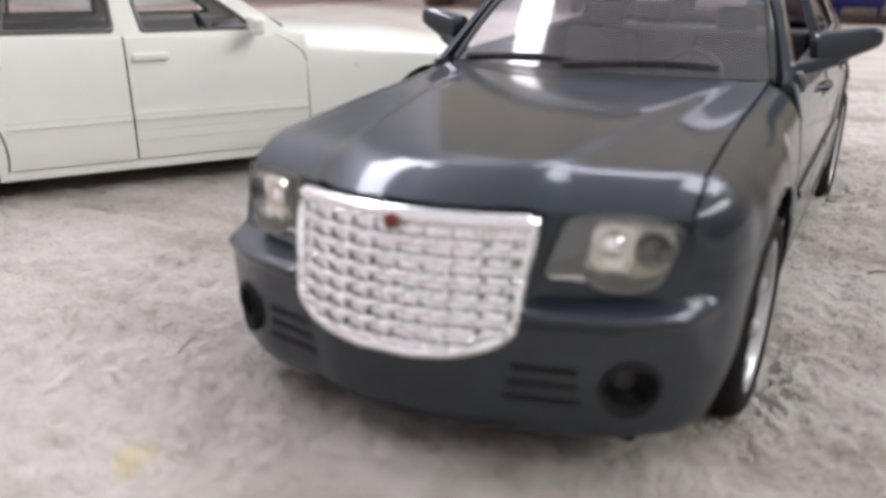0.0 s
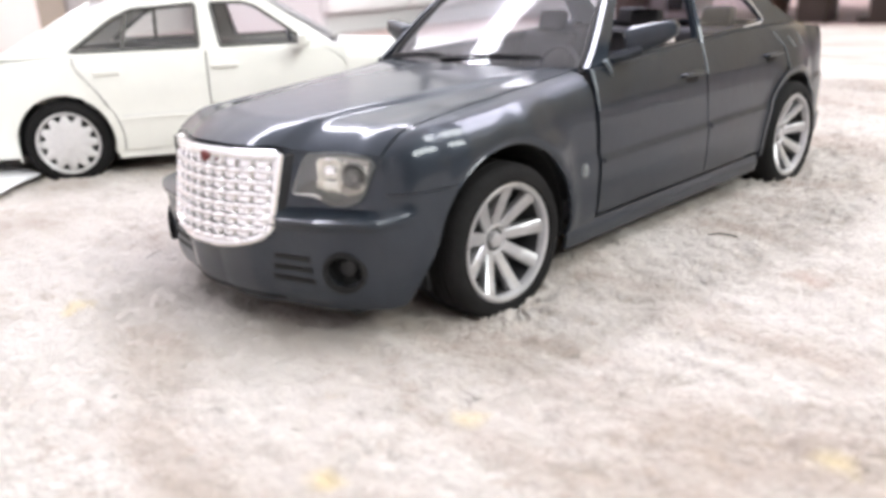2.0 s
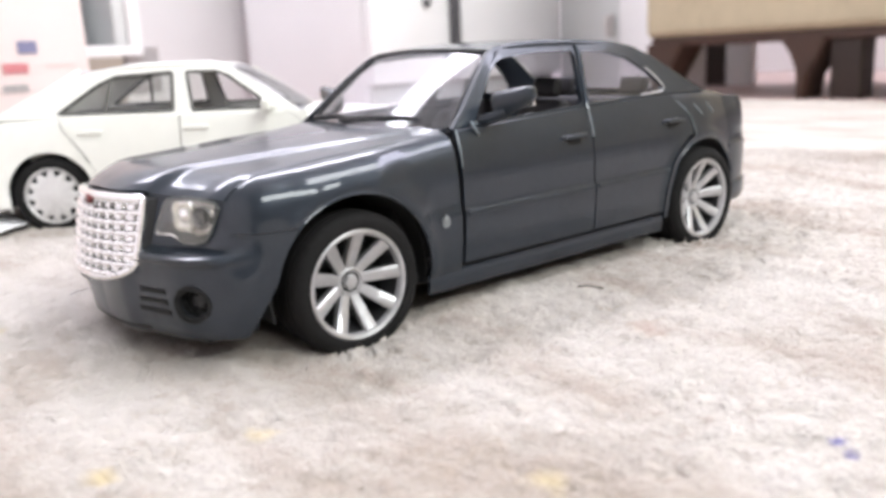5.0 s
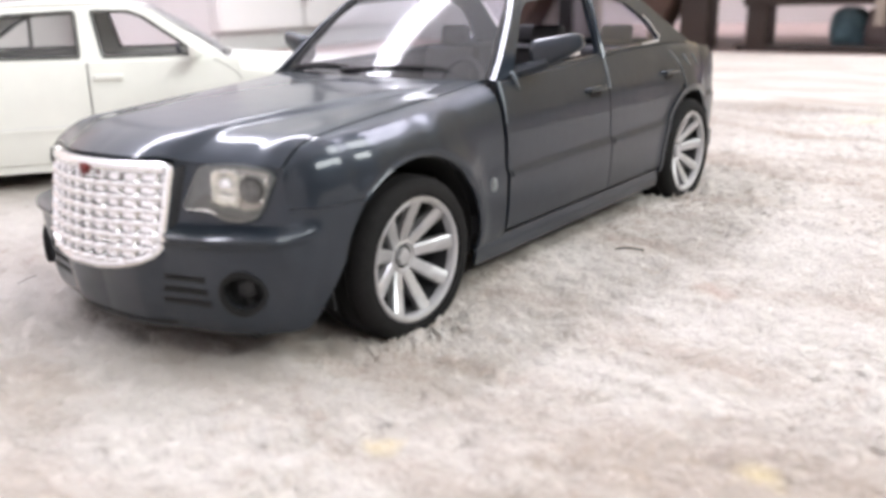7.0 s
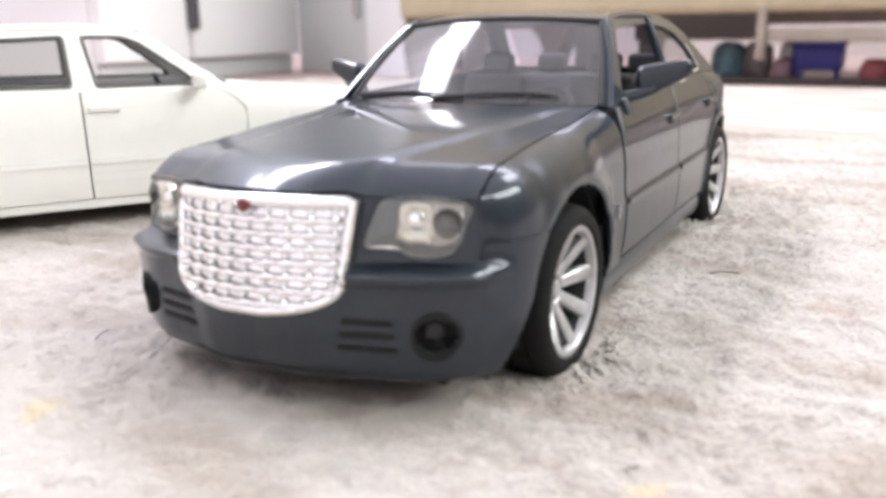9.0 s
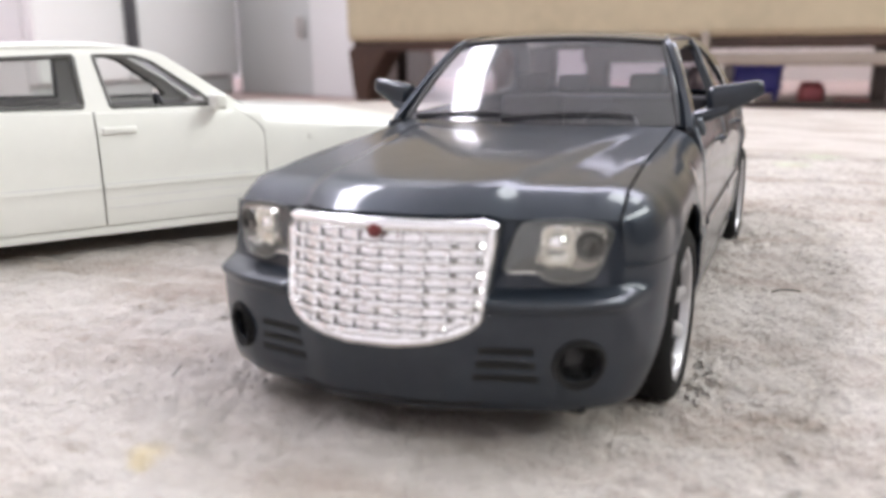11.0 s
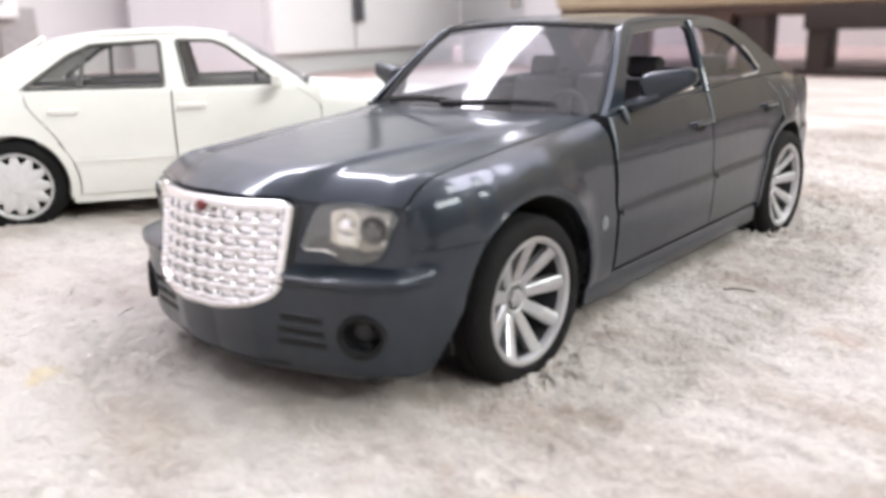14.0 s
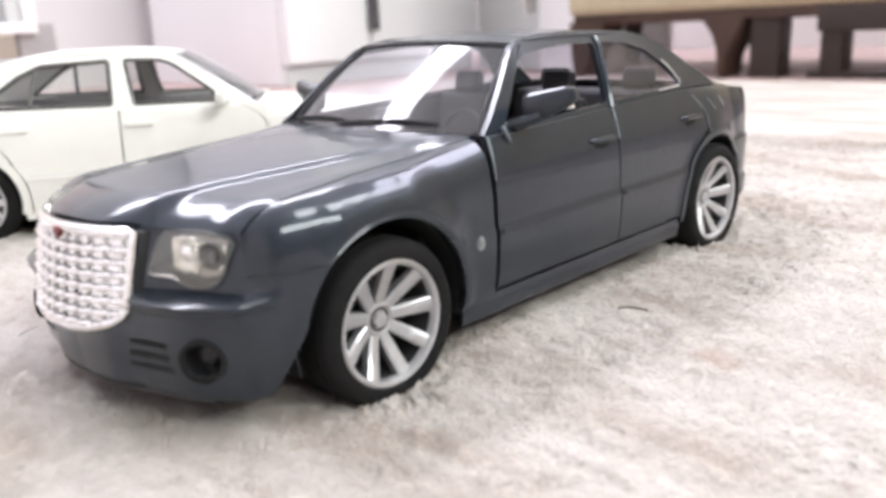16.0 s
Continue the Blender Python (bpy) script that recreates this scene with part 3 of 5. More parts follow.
    # doors
    for s in (1, -1):
        def door_front(u, v):
            z = lerp(11.1, 42.3, v)
            y0, y1 = 30.9 + .8 * v, 76.4 + 1.2 * v * v
            y = lerp(y0, y1, u)
            z = lerp(11.1, zbelt(y), v)
            return Vector((s * (blue_side(y, z) - (.9 if v > .985 else 0)), y, z))

        def rear_edge(z):
            cut = table(z, (30, 121.5), (34, 121.3), (38, 120.2), (41, 117.3), (44, 114.0), (47, 111.5))
            return min(cut, 127 - math.sqrt(max(19.9**2 - (z - 13.0) ** 2, 0)))

        def door_rear(u, v):
            z = lerp(11.1, 44.0, v)
            y0, y1 = 76.9 + 1.2 * v * v, rear_edge(z) - .3
            y = lerp(y0, y1, u)
            z = lerp(11.1, zbelt(y), v)
            return Vector((s * (blue_side(y, z) - (.9 if v > .985 else 0)), y, z))

        vs = steps(0, .34, 5) + steps(.36, .42, 4) + steps(.45, .96, 10) + [.98, .99, 1]
        for fn, handle_y, nm in ((door_front, 70.0, "driver"), (door_rear, 112.5, "rear")):
            d = part("door", sheet(fn, steps(0, 1, 26), vs, 1.0, None, (0, 60, 20)), PAINT, car)
            zh = 36.6 if handle_y < 100 else 37.0
            xh_ = s * (blue_side(handle_y, zh) + .9)
            part("handle", tube([(xh_ - s * 1.3, handle_y - 4.6, zh), (xh_ - s * .15, handle_y - 3.8, zh + .1), (xh_, handle_y, zh + .15), (xh_ - s * .15, handle_y + 3.8, zh + .1), (xh_ - s * 1.3, handle_y + 4.6, zh)], [.5, .85, .95, .85, .5], 8, flat=.8), PAINT, d)
            # Near-black disc on the skin stands in for the handle hollow's shade.
            pit = lathe([(0, 2.3), (.25, 2.3), (.3, .1)], 18)
            bmesh.ops.scale(pit, vec=(1, 1.15, .8), verts=pit.verts)
            bmesh.ops.translate(pit, vec=(blue_side(handle_y, zh - 1.0) - .12, handle_y, zh - 1.4), verts=pit.verts)
            for v in pit.verts:
                v.co.x *= s
            part("handle_recess_shade", pit, GAP, d)
            y0, y1 = (32.0, 75.5) if handle_y < 100 else (78.0, 106.5)
            part("rubbing_strip", sheet(lambda y, v: Vector((s * (blue_side(y, v) + .35), y, v)), steps(y0, y1, 12), [22.3, 22.6, 23.4, 23.7], .6, None, (0, 60, 20)), PAINT, d)
        part("sill", sheet(lambda y, v: Vector((s * (blue_side(y, 9) + .35 - .9 * abs(v - .6)), y, lerp(5.4, 10.1, v))), [20.5, 21.0] + steps(22, 107, 24) + [107.6], steps(0, 1, 6), .9, None, (0, 60, 20)), PAINT, car)
        # rear quarter
        def rear_low(y):
            return 13.0 + math.sqrt(max(0, 17.8**2 - (y - 127) ** 2)) if abs(y - 127) < 17.79 else 9.5

        q_ys = steps(-1, 0, 8) + [-17.78 * math.cos(a) + 0 for a in steps(math.pi / 2 + .1, math.pi - .02, 14)] + [17.9, 18.4]

        def quarter(q, v):
            x0, y = 28.0, 127 + q
            for _ in range(6 if q < 0 else 0):
                z = lerp(rear_low(y), zbelt(y) - 2.5, v / .7) if v < .7 else zbelt(y) - 2.5 + 3 * (v - .7) / .3
                y = lerp(rear_edge(z) + .3, 127, q + 1)
            top = zbelt(y) + .5
            zs_ = top - 3.0
            if v <= .7:
                z = lerp(rear_low(y), zs_, v / .7)
                return Vector((s * blue_side(y, z), y, z))
            t = (v - .7) / .3
            a, b = Vector((blue_side(y, zs_), zs_)), Vector((x0, top))
            c = Vector((blue_side(y, zs_) - .9, top - .1))
            p = (1 - t) ** 2 * a + 2 * t * (1 - t) * c + t * t * b
            return Vector((s * p.x, y, p.y))

        q = part("rear_quarter", sheet(quarter, q_ys, steps(0, .7, 12)[:-1] + steps(.7, 1, 8), .9, None, (0, 120, 20)), PAINT, car)
        edge = [(127 - r_ * math.cos(a), 13.0 + r_ * math.sin(a)) for r_, a in ((18.15, a) for a in steps(-.2, math.pi + .25, 30))]
        part("wheel_arch_lip", tube([(s * (blue_side(y, z) - .1), y, z) for y, z in edge], .4, 6), PAINT, q)
        part("arch_strip", sheet(lambda a, r_: Vector((s * blue_side(127 - r_ * math.cos(a), 13.0 + r_ * math.sin(a)), 127 - r_ * math.cos(a), 13.0 + r_ * math.sin(a))), steps(-.2, 1.24, 14), [17.8, 18.8, 19.6], .9, None, (0, 120, 20)), PAINT, q)

        def tail(t, j):
            p0, p1, p2, p3 = Vector((34.9, 143.4)), Vector((34.8, 155)), Vector((33, 168)), Vector((0, 171))
            p = (1 - t) ** 3 * p0 + 3 * t * (1 - t) ** 2 * p1 + 3 * t * t * (1 - t) * p2 + t**3 * p3
            z = lerp(8.0, lerp(42.0, 40.6, t), j)
            o = table(z, (8, -1.2), (9.5, .3), (14, .7), (14.8, .5), (15.3, -.3), (20, .1), (27, .3), (27.8, -.4), (34, -.8), (39, -1.6), (41, -2.4), (44, -4))
            n = Vector((1, .4)) if t < .3 else Vector((.5, 1))
            return Vector((s * max(0, p.x + o * n.x * (1 - t)), p.y + o * n.y, z))

        part("rear_bumper", sheet(tail, steps(0, 1, 20), steps(0, .17, 6) + steps(.19, .24, 4) + steps(.28, .52, 6) + steps(.55, .6, 3) + steps(.66, 1, 8), .9, None, (0, 130, 25)), PAINT, car)
        for y in (123.4, 130.4):
            part("vent_mark", tube([(s * (blue_side(y + k * 3, 41 - k * 3) + .1), y + k * 3, 41 - k * 3) for k in steps(0, 1, 4)], .26, 6), WORN_GLINT, q, "pale raised mark")
        # Highlight along the rear door cut, put in as a pale tube.
        part("shut_line_edge", tube([(s * (blue_side(rear_edge(z) + .5, z) + .05), rear_edge(z) + .5, z) for z in steps(42.6, 32.5, 10)], .17, 6), WORN_GLINT, q)
        part("shut_line_edge", tube([(s * (blue_side(31, z) + .02), 31.5 + .02 * (z - 30), z) for z in steps(42.0, 33.5, 6)], [.25, .3, .3, .25, .2, .15, .1], 6), WORN_GLINT, q)
        # Pale patch below the mirror.
        part("mirror_foot", tube([(s * (blue_side(37, 42.5) + .2), 36.6, 43.4), (s * (blue_side(37, 41) + .3), 37.3, 41.6), (s * (blue_side(38, 40) + .1), 38.2, 40.0)], [.9, .8, .3], 6, flat=.5), WORN_GLINT, q)
        part("shut_line_edge", tube([(s * (blue_side(78, z) + .05), 76.9 + 1.2 * ((z - 11) / 33) ** 2, z) for z in steps(43.2, 36, 6)], .24, 6), WORN_GLINT, q)
    part("boot_lid", sheet(lambda u, v: Vector((u * 28, lerp(129, 167.5 - 8.0 * u * u, v), zbelt(lerp(129, 168, v)) + .3 + .5 * (1 - u * u) - 1.5 * max(0, v - .9) * 10 * .4)), steps(-1, 1, 24), steps(0, 1, 14), .9, None, (0, 140, 0)), PAINT, car)
    # cabin
    lift = lambda s: (lambda y, z: s * table(z, (42, 34.4), (45, 33.3), (52, 30.3), (57, 27.6), (60, 25.2), (62, 23.0)))
    outline = [(31.5, 42.2), (36, 46.0), (43, 52.6), (49.5, 58.2), (53, 59.9), (60, 60.9), (72, 61.3), (85, 61.1), (98, 60.3), (105.5, 58.7), (112.5, 55.5), (121.5, 50.0), (129.5, 45.8), (132, 44.2), (120, 44.6), (106, 44.6), (90, 44.2), (76, 43.6), (45, 42.4)]
    w1 = rounded([(38.4, 42.9), (41.8, 47.0), (49.0, 54.9), (53.0, 57.2), (68, 58.2), (80.5, 58.2), (76.6, 44.3)], 1.6)
    w2 = rounded([(79.4, 44.5), (83.5, 58.1), (93, 57.6), (101, 55.6), (108, 51.2), (112.8, 46.8), (111.5, 45.4)], 1.6)
    for s in (1, -1):
        f = part("side_frame", plate(outline, [w1, w2], lift(s), 1.3), PAINT, car)
        part("rear_window", plate(rounded([(78.6, 44.0), (83.0, 58.6), (93, 58.2), (102, 56), (109, 51.4), (113.6, 46.4), (111.9, 44.6)], 1.5), [], lambda y, z: lift(s)(y, z) - s * .7, 0), SIDE_GLASS, f, "clear side window")
        part("window_trim", tube([(lift(s)(y, z) + s * .05, y, z) for y, z in ((101.5, 45.2), (106, 45.3), (111.3, 45.5), (113.0, 46.6), (109.2, 51.0), (107.2, 52.4))], .32, 6), SILVER, f)
        part("pillar_edge", tube([(lift(s)(y, z) + s * .1, y, z) for y, z in ((77.8, 43.0), (78.4, 46), (82.0, 57.6), (82.6, 59.4))], .75, 6), PAINT, f)
        shell = cube((-5.8, -2.2, -3.0), (6.0, 2.5, 2.9), 2.1)
        for v in shell.verts:
            k = (s * v.co.x + 5.2) / 10.4
            v.co.z = v.co.z * lerp(1.2, .62, k) + 1.1 * k
            v.co.y *= lerp(1.1, .75, k)
        place = Matrix.Translation((s * 40.9, 44.9, 47.3)) @ Matrix.Rotation(radians(s * 12), 4, "Z") @ Matrix.Rotation(radians(-s * 11), 4, "Y")
        bmesh.ops.transform(shell, matrix=place, verts=shell.verts)
        m = part("wing_mirror", shell, PAINT, car)
        part("mirror_arm", tube([(s * 33.5, 41.0, 43.2), (s * 36.5, 42.0, 44.0), (s * 39.6, 43.4, 45.2)], [1.5, 1.3, 1.2], 8), PAINT, m)
        part("mirror_face", cube((-4.1, 2.1, -1.7), (4.1, 2.5, 2.1), .2, place), CHROME, m)

    def roof(u, v):
        y0, y1 = 48.2 + 3.4 * u * u, 109.5 - 3.0 * u * u
        y = lerp(y0, y1, v)
        zc = table(y, (46, 59.7), (52, 60.9), (62, 61.8), (76, 62.0), (92, 61.4), (104, 60.1), (112, 58.4))
        return Vector((u * table(y, (46, 24.6), (60, 25.6), (90, 25.4), (112, 24.0)), y, zc - 1.5 * abs(u) ** 2.6))

    part("roof", sheet(roof, steps(-1, 1, 32), steps(0, 1, 28), 1.0, None, (0, 80, 0)), PAINT, car)

    def screen(u, v, o=0.0):
        x = u * lerp(31.6, 24.6, v)
        y = lerp(25.4 + 8.0 * u * u, 49.0 + 3.2 * u * u, v)
        z = lerp(42.7 - .6 * u * u, 60.2 - 1.3 * u * u, v) + 1.0 * math.sin(math.pi * v)
        return Vector((x, y - o * .6, z + o * .8))

    ws = part("windscreen", sheet(screen, steps(-1, 1, 32), steps(0, 1, 16), 0), GLASS, car, "clear plastic windscreen")
    part("seal", tube([screen(-.985, v, .1) for v in steps(0, 1, 10)] + [screen(u, .985, .1) for u in steps(-.95, .95, 20)] + [screen(.985, v, .1) for v in steps(1, 0, 10)], .55, 6), BLACK, ws)
    for s in (1, -1):
        part("front_pillar", sheet(lambda v, k: screen(s * lerp(.985, 1.09, k), v, .45 - .5 * k), steps(-.02, 1.02, 14), steps(0, 1, 4), .9, None, (0, 70, 40)), PAINT, car)
    part("rear_screen", sheet(lambda u, v: Vector((u * lerp(29, 23.5, v), lerp(131 - 3 * u * u, 109 - 2.5 * u * u, v), lerp(45.2, 58.7, v) + 1.2 * math.sin(math.pi * v) - 1.2 * u * u)), steps(-1, 1, 20), steps(0, 1, 10), 0), GLASS, car)
    part("cowl", sheet(lambda u, v: Vector((u * 31, lerp(24.6, 29.5, v) + 8 * u * u, 42.0 - .8 * u * u - .3 * v)), steps(-1, 1, 24), [0, .5, 1], .6, None, (0, 30, 0)), BLACK, car)
    for x0, x1, v1 in ((-28, -3, .07), (-5, 23, .08)):
        a = [screen(lerp(x0, x1, k) / 31.6, lerp(.02, v1, math.sin(k * 2.2)), .55) for k in steps(0, 1, 8)]
        part("wiper", tube(a, [.5, .42, .36, .36, .36, .36, .36, .32, .25], 6), BLACK, car)
    # inside and underneath
    floor = part("floor_pan", cube((-33, 18, 7.2), (33, 108, 10), .8), INTERIOR, car)
    # Low chassis and an added unseen nose block keep light from underneath.
    part("chassis", cube((-23, -30, 5.2), (23, 160, 22), 2), GAP, car)
    part("front_light_block", cube((-29, -30, 4.8), (29, -18, 12), 1), GAP, car)
    part("bulkhead", cube((-30, 16, 18), (30, 22, 40), 1), GAP, car)
    part("rear_deck", cube((-29, 118, 30), (29, 138, 43), 1.5), INTERIOR, car)
    dash = part("dashboard", cube((-31, 27, 32), (31, 42, 40.6), 2.6), INTERIOR, car)
    part("steering_wheel", tube([(14 + 6.2 * math.cos(a), 46 + 2.2 * math.sin(a), 39 + 5.8 * math.sin(a)) for a in steps(0, 2 * math.pi, 24)[:-1]], .75, 6, True), BLACK, dash)
    part("column", tube([(14, 40, 36), (14, 46, 39)], 1.1), BLACK, dash)
    for x in (-15.5, 15.5):
        seat(car, x, 66, 14, 18, INTERIOR, 29)
    bench = part("rear_bench", cube((-29, 96, 12), (29, 112, 20), 2), INTERIOR, car)
    part("backrest", cube((-28, -2.5, 0), (28, 2.5, 24), 2.2, Matrix.Translation((0, 112, 20)) @ Matrix.Rotation(radians(-18), 4, "X")), INTERIOR, bench)
    for x in (-15, 15):
        part("headrest", cube((-5, -1.6, 0), (5, 1.6, 6), 1.4, Matrix.Translation((x, 121, 43.5)) @ Matrix.Rotation(radians(-15), 4, "X")), INTERIOR, bench)
    for s in (1, -1):
        part("door_lining", cube((s * 33.5 - .8, 32, 11), (s * 33.5 + .8, 116, 42.2), .6), INTERIOR, car)
        for y in (1.2, 127):
            road_wheel(car, s * (33.2 if y < 50 else 32.8), y, 12.3, "spokes", s, 15.7, 11.7)
            # Liner's near-black colour holds the shade of the wheel arch.
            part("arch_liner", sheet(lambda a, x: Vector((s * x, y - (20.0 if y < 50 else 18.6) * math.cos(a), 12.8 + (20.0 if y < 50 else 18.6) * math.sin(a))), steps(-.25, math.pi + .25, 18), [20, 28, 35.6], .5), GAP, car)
    return car


def white_side(y, z):
    w = table(y, (-36, 34.5), (-20, 36.6), (0, 37.6), (40, 38.0), (100, 38.0), (130, 37.8), (160, 36.4), (176, 33.5))
    return w + table(z, (6, -2.2), (8, -1.2), (11, -.5), (15, 0), (19.3, .15), (20.4, .35), (21.4, 0), (30, -.5), (37, -1.7), (42, -3.2), (46, -5.2))


def build_white_car():
    car = thing("toy_car", pose(-0.1147, 0.116, 0, 0, 0, 145), "ivory-white die-cast toy saloon car with grey disc wheels", "toy car")
    zbelt = lambda y: table(y, (25, 40.6), (45, 41.2), (80, 42.0), (120, 43.0), (140, 42.6), (172, 40.2))
    ztop = lambda x, y: table(y, (-38, 32.0), (-30, 34.6), (-10, 37.4), (10, 39.2), (32, 41.2)) - 2.6 * (abs(x) / 36) ** 3
    arch, wf, wb, zc = 16.4, -13.0, 127.0, 13.4
    R2 = arch + 1.4
    for s in (1, -1):
        def low(y):
            for c in (wf, wb):
                if abs(y - c) < arch - .005:
                    return zc + math.sqrt(max(0, arch**2 - (y - c) ** 2))
            return 7.2

        def wing(y, v):
            top = ztop(29, y)
            zs_ = top - 3.2
            if v <= .72:
                z = lerp(low(y), zs_, v / .72)
                return Vector((s * white_side(y, z), y, z))
            t = (v - .72) / .28
            a, b = Vector((white_side(y, zs_), zs_)), Vector((29, top))
            c = Vector((white_side(y, zs_) - .8, top - .1))
            p = (1 - t) ** 2 * a + 2 * t * (1 - t) * c + t * t * b
            return Vector((s * p.x, y, p.y))

        ys = steps(-32, wf - arch - .6, 3) + [wf - arch * math.cos(a) for a in steps(.02, math.pi - .02, 24)] + [wf + arch + .01, wf + arch + .8] + steps(6, 27.4, 12)
        w = part("front_wing", sheet(wing, ys, steps(0, .72, 12)[:-1] + steps(.72, 1, 8), .9, None, (0, 0, 20)), WHITE_PAINT, car)
        part("wing_rear", sheet(lambda u, v: (lambda y: Vector((s * white_side(y, lerp(9.2, zbelt(y), v)), y, lerp(9.2, zbelt(y), v))))(lerp(27.2, (28.0 - .5 * v if v < .75 else 27.6 + 9.0 * ((v - .75) / .25) ** 2) - .35, u)), steps(0, 1, 6), steps(.6, 1, 14), .9, None, (0, 0, 20)), WHITE_PAINT, w)
        dot = lathe([(0, 1.2), (.3, 1.2), (.4, .1)], 12)
        bmesh.ops.translate(dot, vec=(0, 12, 31), verts=dot.verts)
        for v in dot.verts:
            v.co.x = s * (v.co.x + white_side(12, 31) - .1)
        part("side_repeater", dot, WHITE_PAINT, w)

        def front_edge(v):
            return 28.0 - .5 * v if v < .75 else 27.6 + 9.0 * ((v - .75) / .25) ** 2

        def door_front(u, v):
            y = lerp(front_edge(v), 76.0, u)
            z = lerp(9.2, zbelt(y), v)
            return Vector((s * (white_side(y, z) - (.9 if v > .985 else 0)), y, z))

        def rear_edge(z):
            return min(table(z, (24, 111.0), (29, 113.6), (34, 117.4), (38, 120.4), (43, 121.8)), wb - math.sqrt(max((R2 + 1.6) ** 2 - (z - zc) ** 2, 0)) + max(0, z - 20) * .12)

        def door_rear(u, v):
            z = lerp(9.2, 42.4, v)
            y = lerp(76.5, rear_edge(z) - .3, u)
            z = lerp(9.2, zbelt(y), v)
            return Vector((s * (white_side(y, z) + .16 - (.9 if v > .985 else 0)), y, z))

        vs = steps(0, .3, 5) + [.32, .34, .36, .38, .40] + steps(.43, .96, 10) + [.98, .99, 1]
        for fn, hy in ((door_front, 70.0), (door_rear, 110.0)):
            d = part("door", sheet(fn, steps(0, 1, 24), vs, 1.0, None, (0, 60, 20)), WHITE_PAINT, car)
            xo = white_side(hy, 36) + .35
            part("handle", cube((s * xo - .7, hy - 4.6, 35.3), (s * xo + .7, hy + 4.6, 37.3), .6), WHITE_PAINT, d)
            y0, y1 = (29, 75.6) if hy < 100 else (77, 107.0)
            for z0 in (14.4, 17.2):
                part("groove", sheet(lambda y, v: Vector((s * (white_side(y, v) + .06), y, v)), steps(y0, y1 - (0 if hy < 100 else 1), 10), [z0 - .13, z0 + .13], .25, None, (0, 60, 20)), GREY_RIM, d)
            part("side_strip", sheet(lambda y, v: Vector((s * (white_side(y, v) + .4), y, v)), steps(y0, y1, 10), [20.0, 20.3, 21.4, 21.7], .6, None, (0, 60, 20)), WHITE_PAINT, d)
            part("strip_line", sheet(lambda y, v: Vector((s * (white_side(y, v) + .47), y, v)), steps(y0, y1, 10), [21.3, 21.62], .2, None, (0, 60, 20)), GREY_RIM, d)
        part("shut_line", tube([(s * (white_side(rear_edge(z), z) + .06), rear_edge(z), z) for z in steps(42, 26, 16)], .13, 6), LAMP_GREY, car)
        part("sill", sheet(lambda y, v: Vector((s * (white_side(y, 8) - .6 * abs(v - .5)), y, lerp(6.4, 8.9, v))), steps(16.6, 110.4, 24), steps(0, 1, 4), .9, None, (0, 60, 20)), WHITE_PAINT, car)

        def quarter(y, v):
            top = zbelt(y) + .4
            zs_ = top - 3.2
            if v <= .7:
                z = lerp(low(y) if y < wb + arch else 9.0, zs_, v / .7)
                return Vector((s * white_side(y, z), y, z))
            t = (v - .7) / .3
            a, b = Vector((white_side(y, zs_), zs_)), Vector((28, top))
            c = Vector((white_side(y, zs_) - .8, top - .1))
            p = (1 - t) ** 2 * a + 2 * t * (1 - t) * c + t * t * b
            return Vector((s * p.x, y, p.y))

        q_ys = [wb - arch * math.cos(a) for a in steps(math.acos(14.6 / arch), math.pi - .02, 24)] + [wb + arch + .01, wb + arch + .8] + steps(146, 160, 6)
        q = part("rear_quarter", sheet(quarter, q_ys, steps(0, .7, 12)[:-1] + steps(.7, 1, 8), .9, None, (0, 120, 20)), WHITE_PAINT, car)
        part("arch_strip", sheet(lambda a, r_: Vector((s * white_side(wb - r_ * math.cos(a), zc + r_ * math.sin(a)), wb - r_ * math.cos(a), zc + r_ * math.sin(a))), steps(-.3, 1.1, 14), [arch, arch + 1.5, R2 + 1.4], .9, None, (0, 120, 20)), WHITE_PAINT, q)
        part("filler_flap", sheet(lambda y, v: Vector((s * (white_side(y, v) + .25), y, v)), steps(139.5, 146.5, 4), steps(35.2, 38.6, 3), .5, None, (0, 120, 20)), WHITE_PAINT, q)

        def tail(t, j):
            p0, p1, p2, p3 = Vector((36.4, 160.2)), Vector((35.6, 170)), Vector((30, 175.5)), Vector((0, 177))
            p = (1 - t) ** 3 * p0 + 3 * t * (1 - t) ** 2 * p1 + 3 * t * t * (1 - t) * p2 + t**3 * p3
            z = lerp(8.5, lerp(41.0, 40.0, t), j)
            o = table(z, (8.5, -2.0), (11, 0), (20, .5), (21, -.2), (30, -.4), (37, -1.0), (41, -2.6))
            return Vector((s * max(0, p.x + o * (1 - t)), p.y + o * t, z))

        part("rear_bumper", sheet(tail, steps(0, 1, 16), steps(0, 1, 14), .9, None, (0, 130, 25)), WHITE_PAINT, car)

        def nose(t, j):
            p0, p1, p2, p3 = Vector((35.0, -31.8)), Vector((34, -38)), Vector((26, -40)), Vector((0, -41))
            p = (1 - t) ** 3 * p0 + 3 * t * (1 - t) ** 2 * p1 + 3 * t * t * (1 - t) * p2 + t**3 * p3
            z = lerp(7.5, 32.5, j)
            o = table(z, (7.5, -2.0), (10, 0), (19, .5), (20.5, -.6), (33, -2.0))
            return Vector((s * max(0, p.x + o * (1 - t)), p.y - o * t, z))

        part("front_bumper", sheet(nose, steps(0, 1, 16), steps(0, 1, 12), .9, None, (0, 0, 20)), WHITE_PAINT, car)
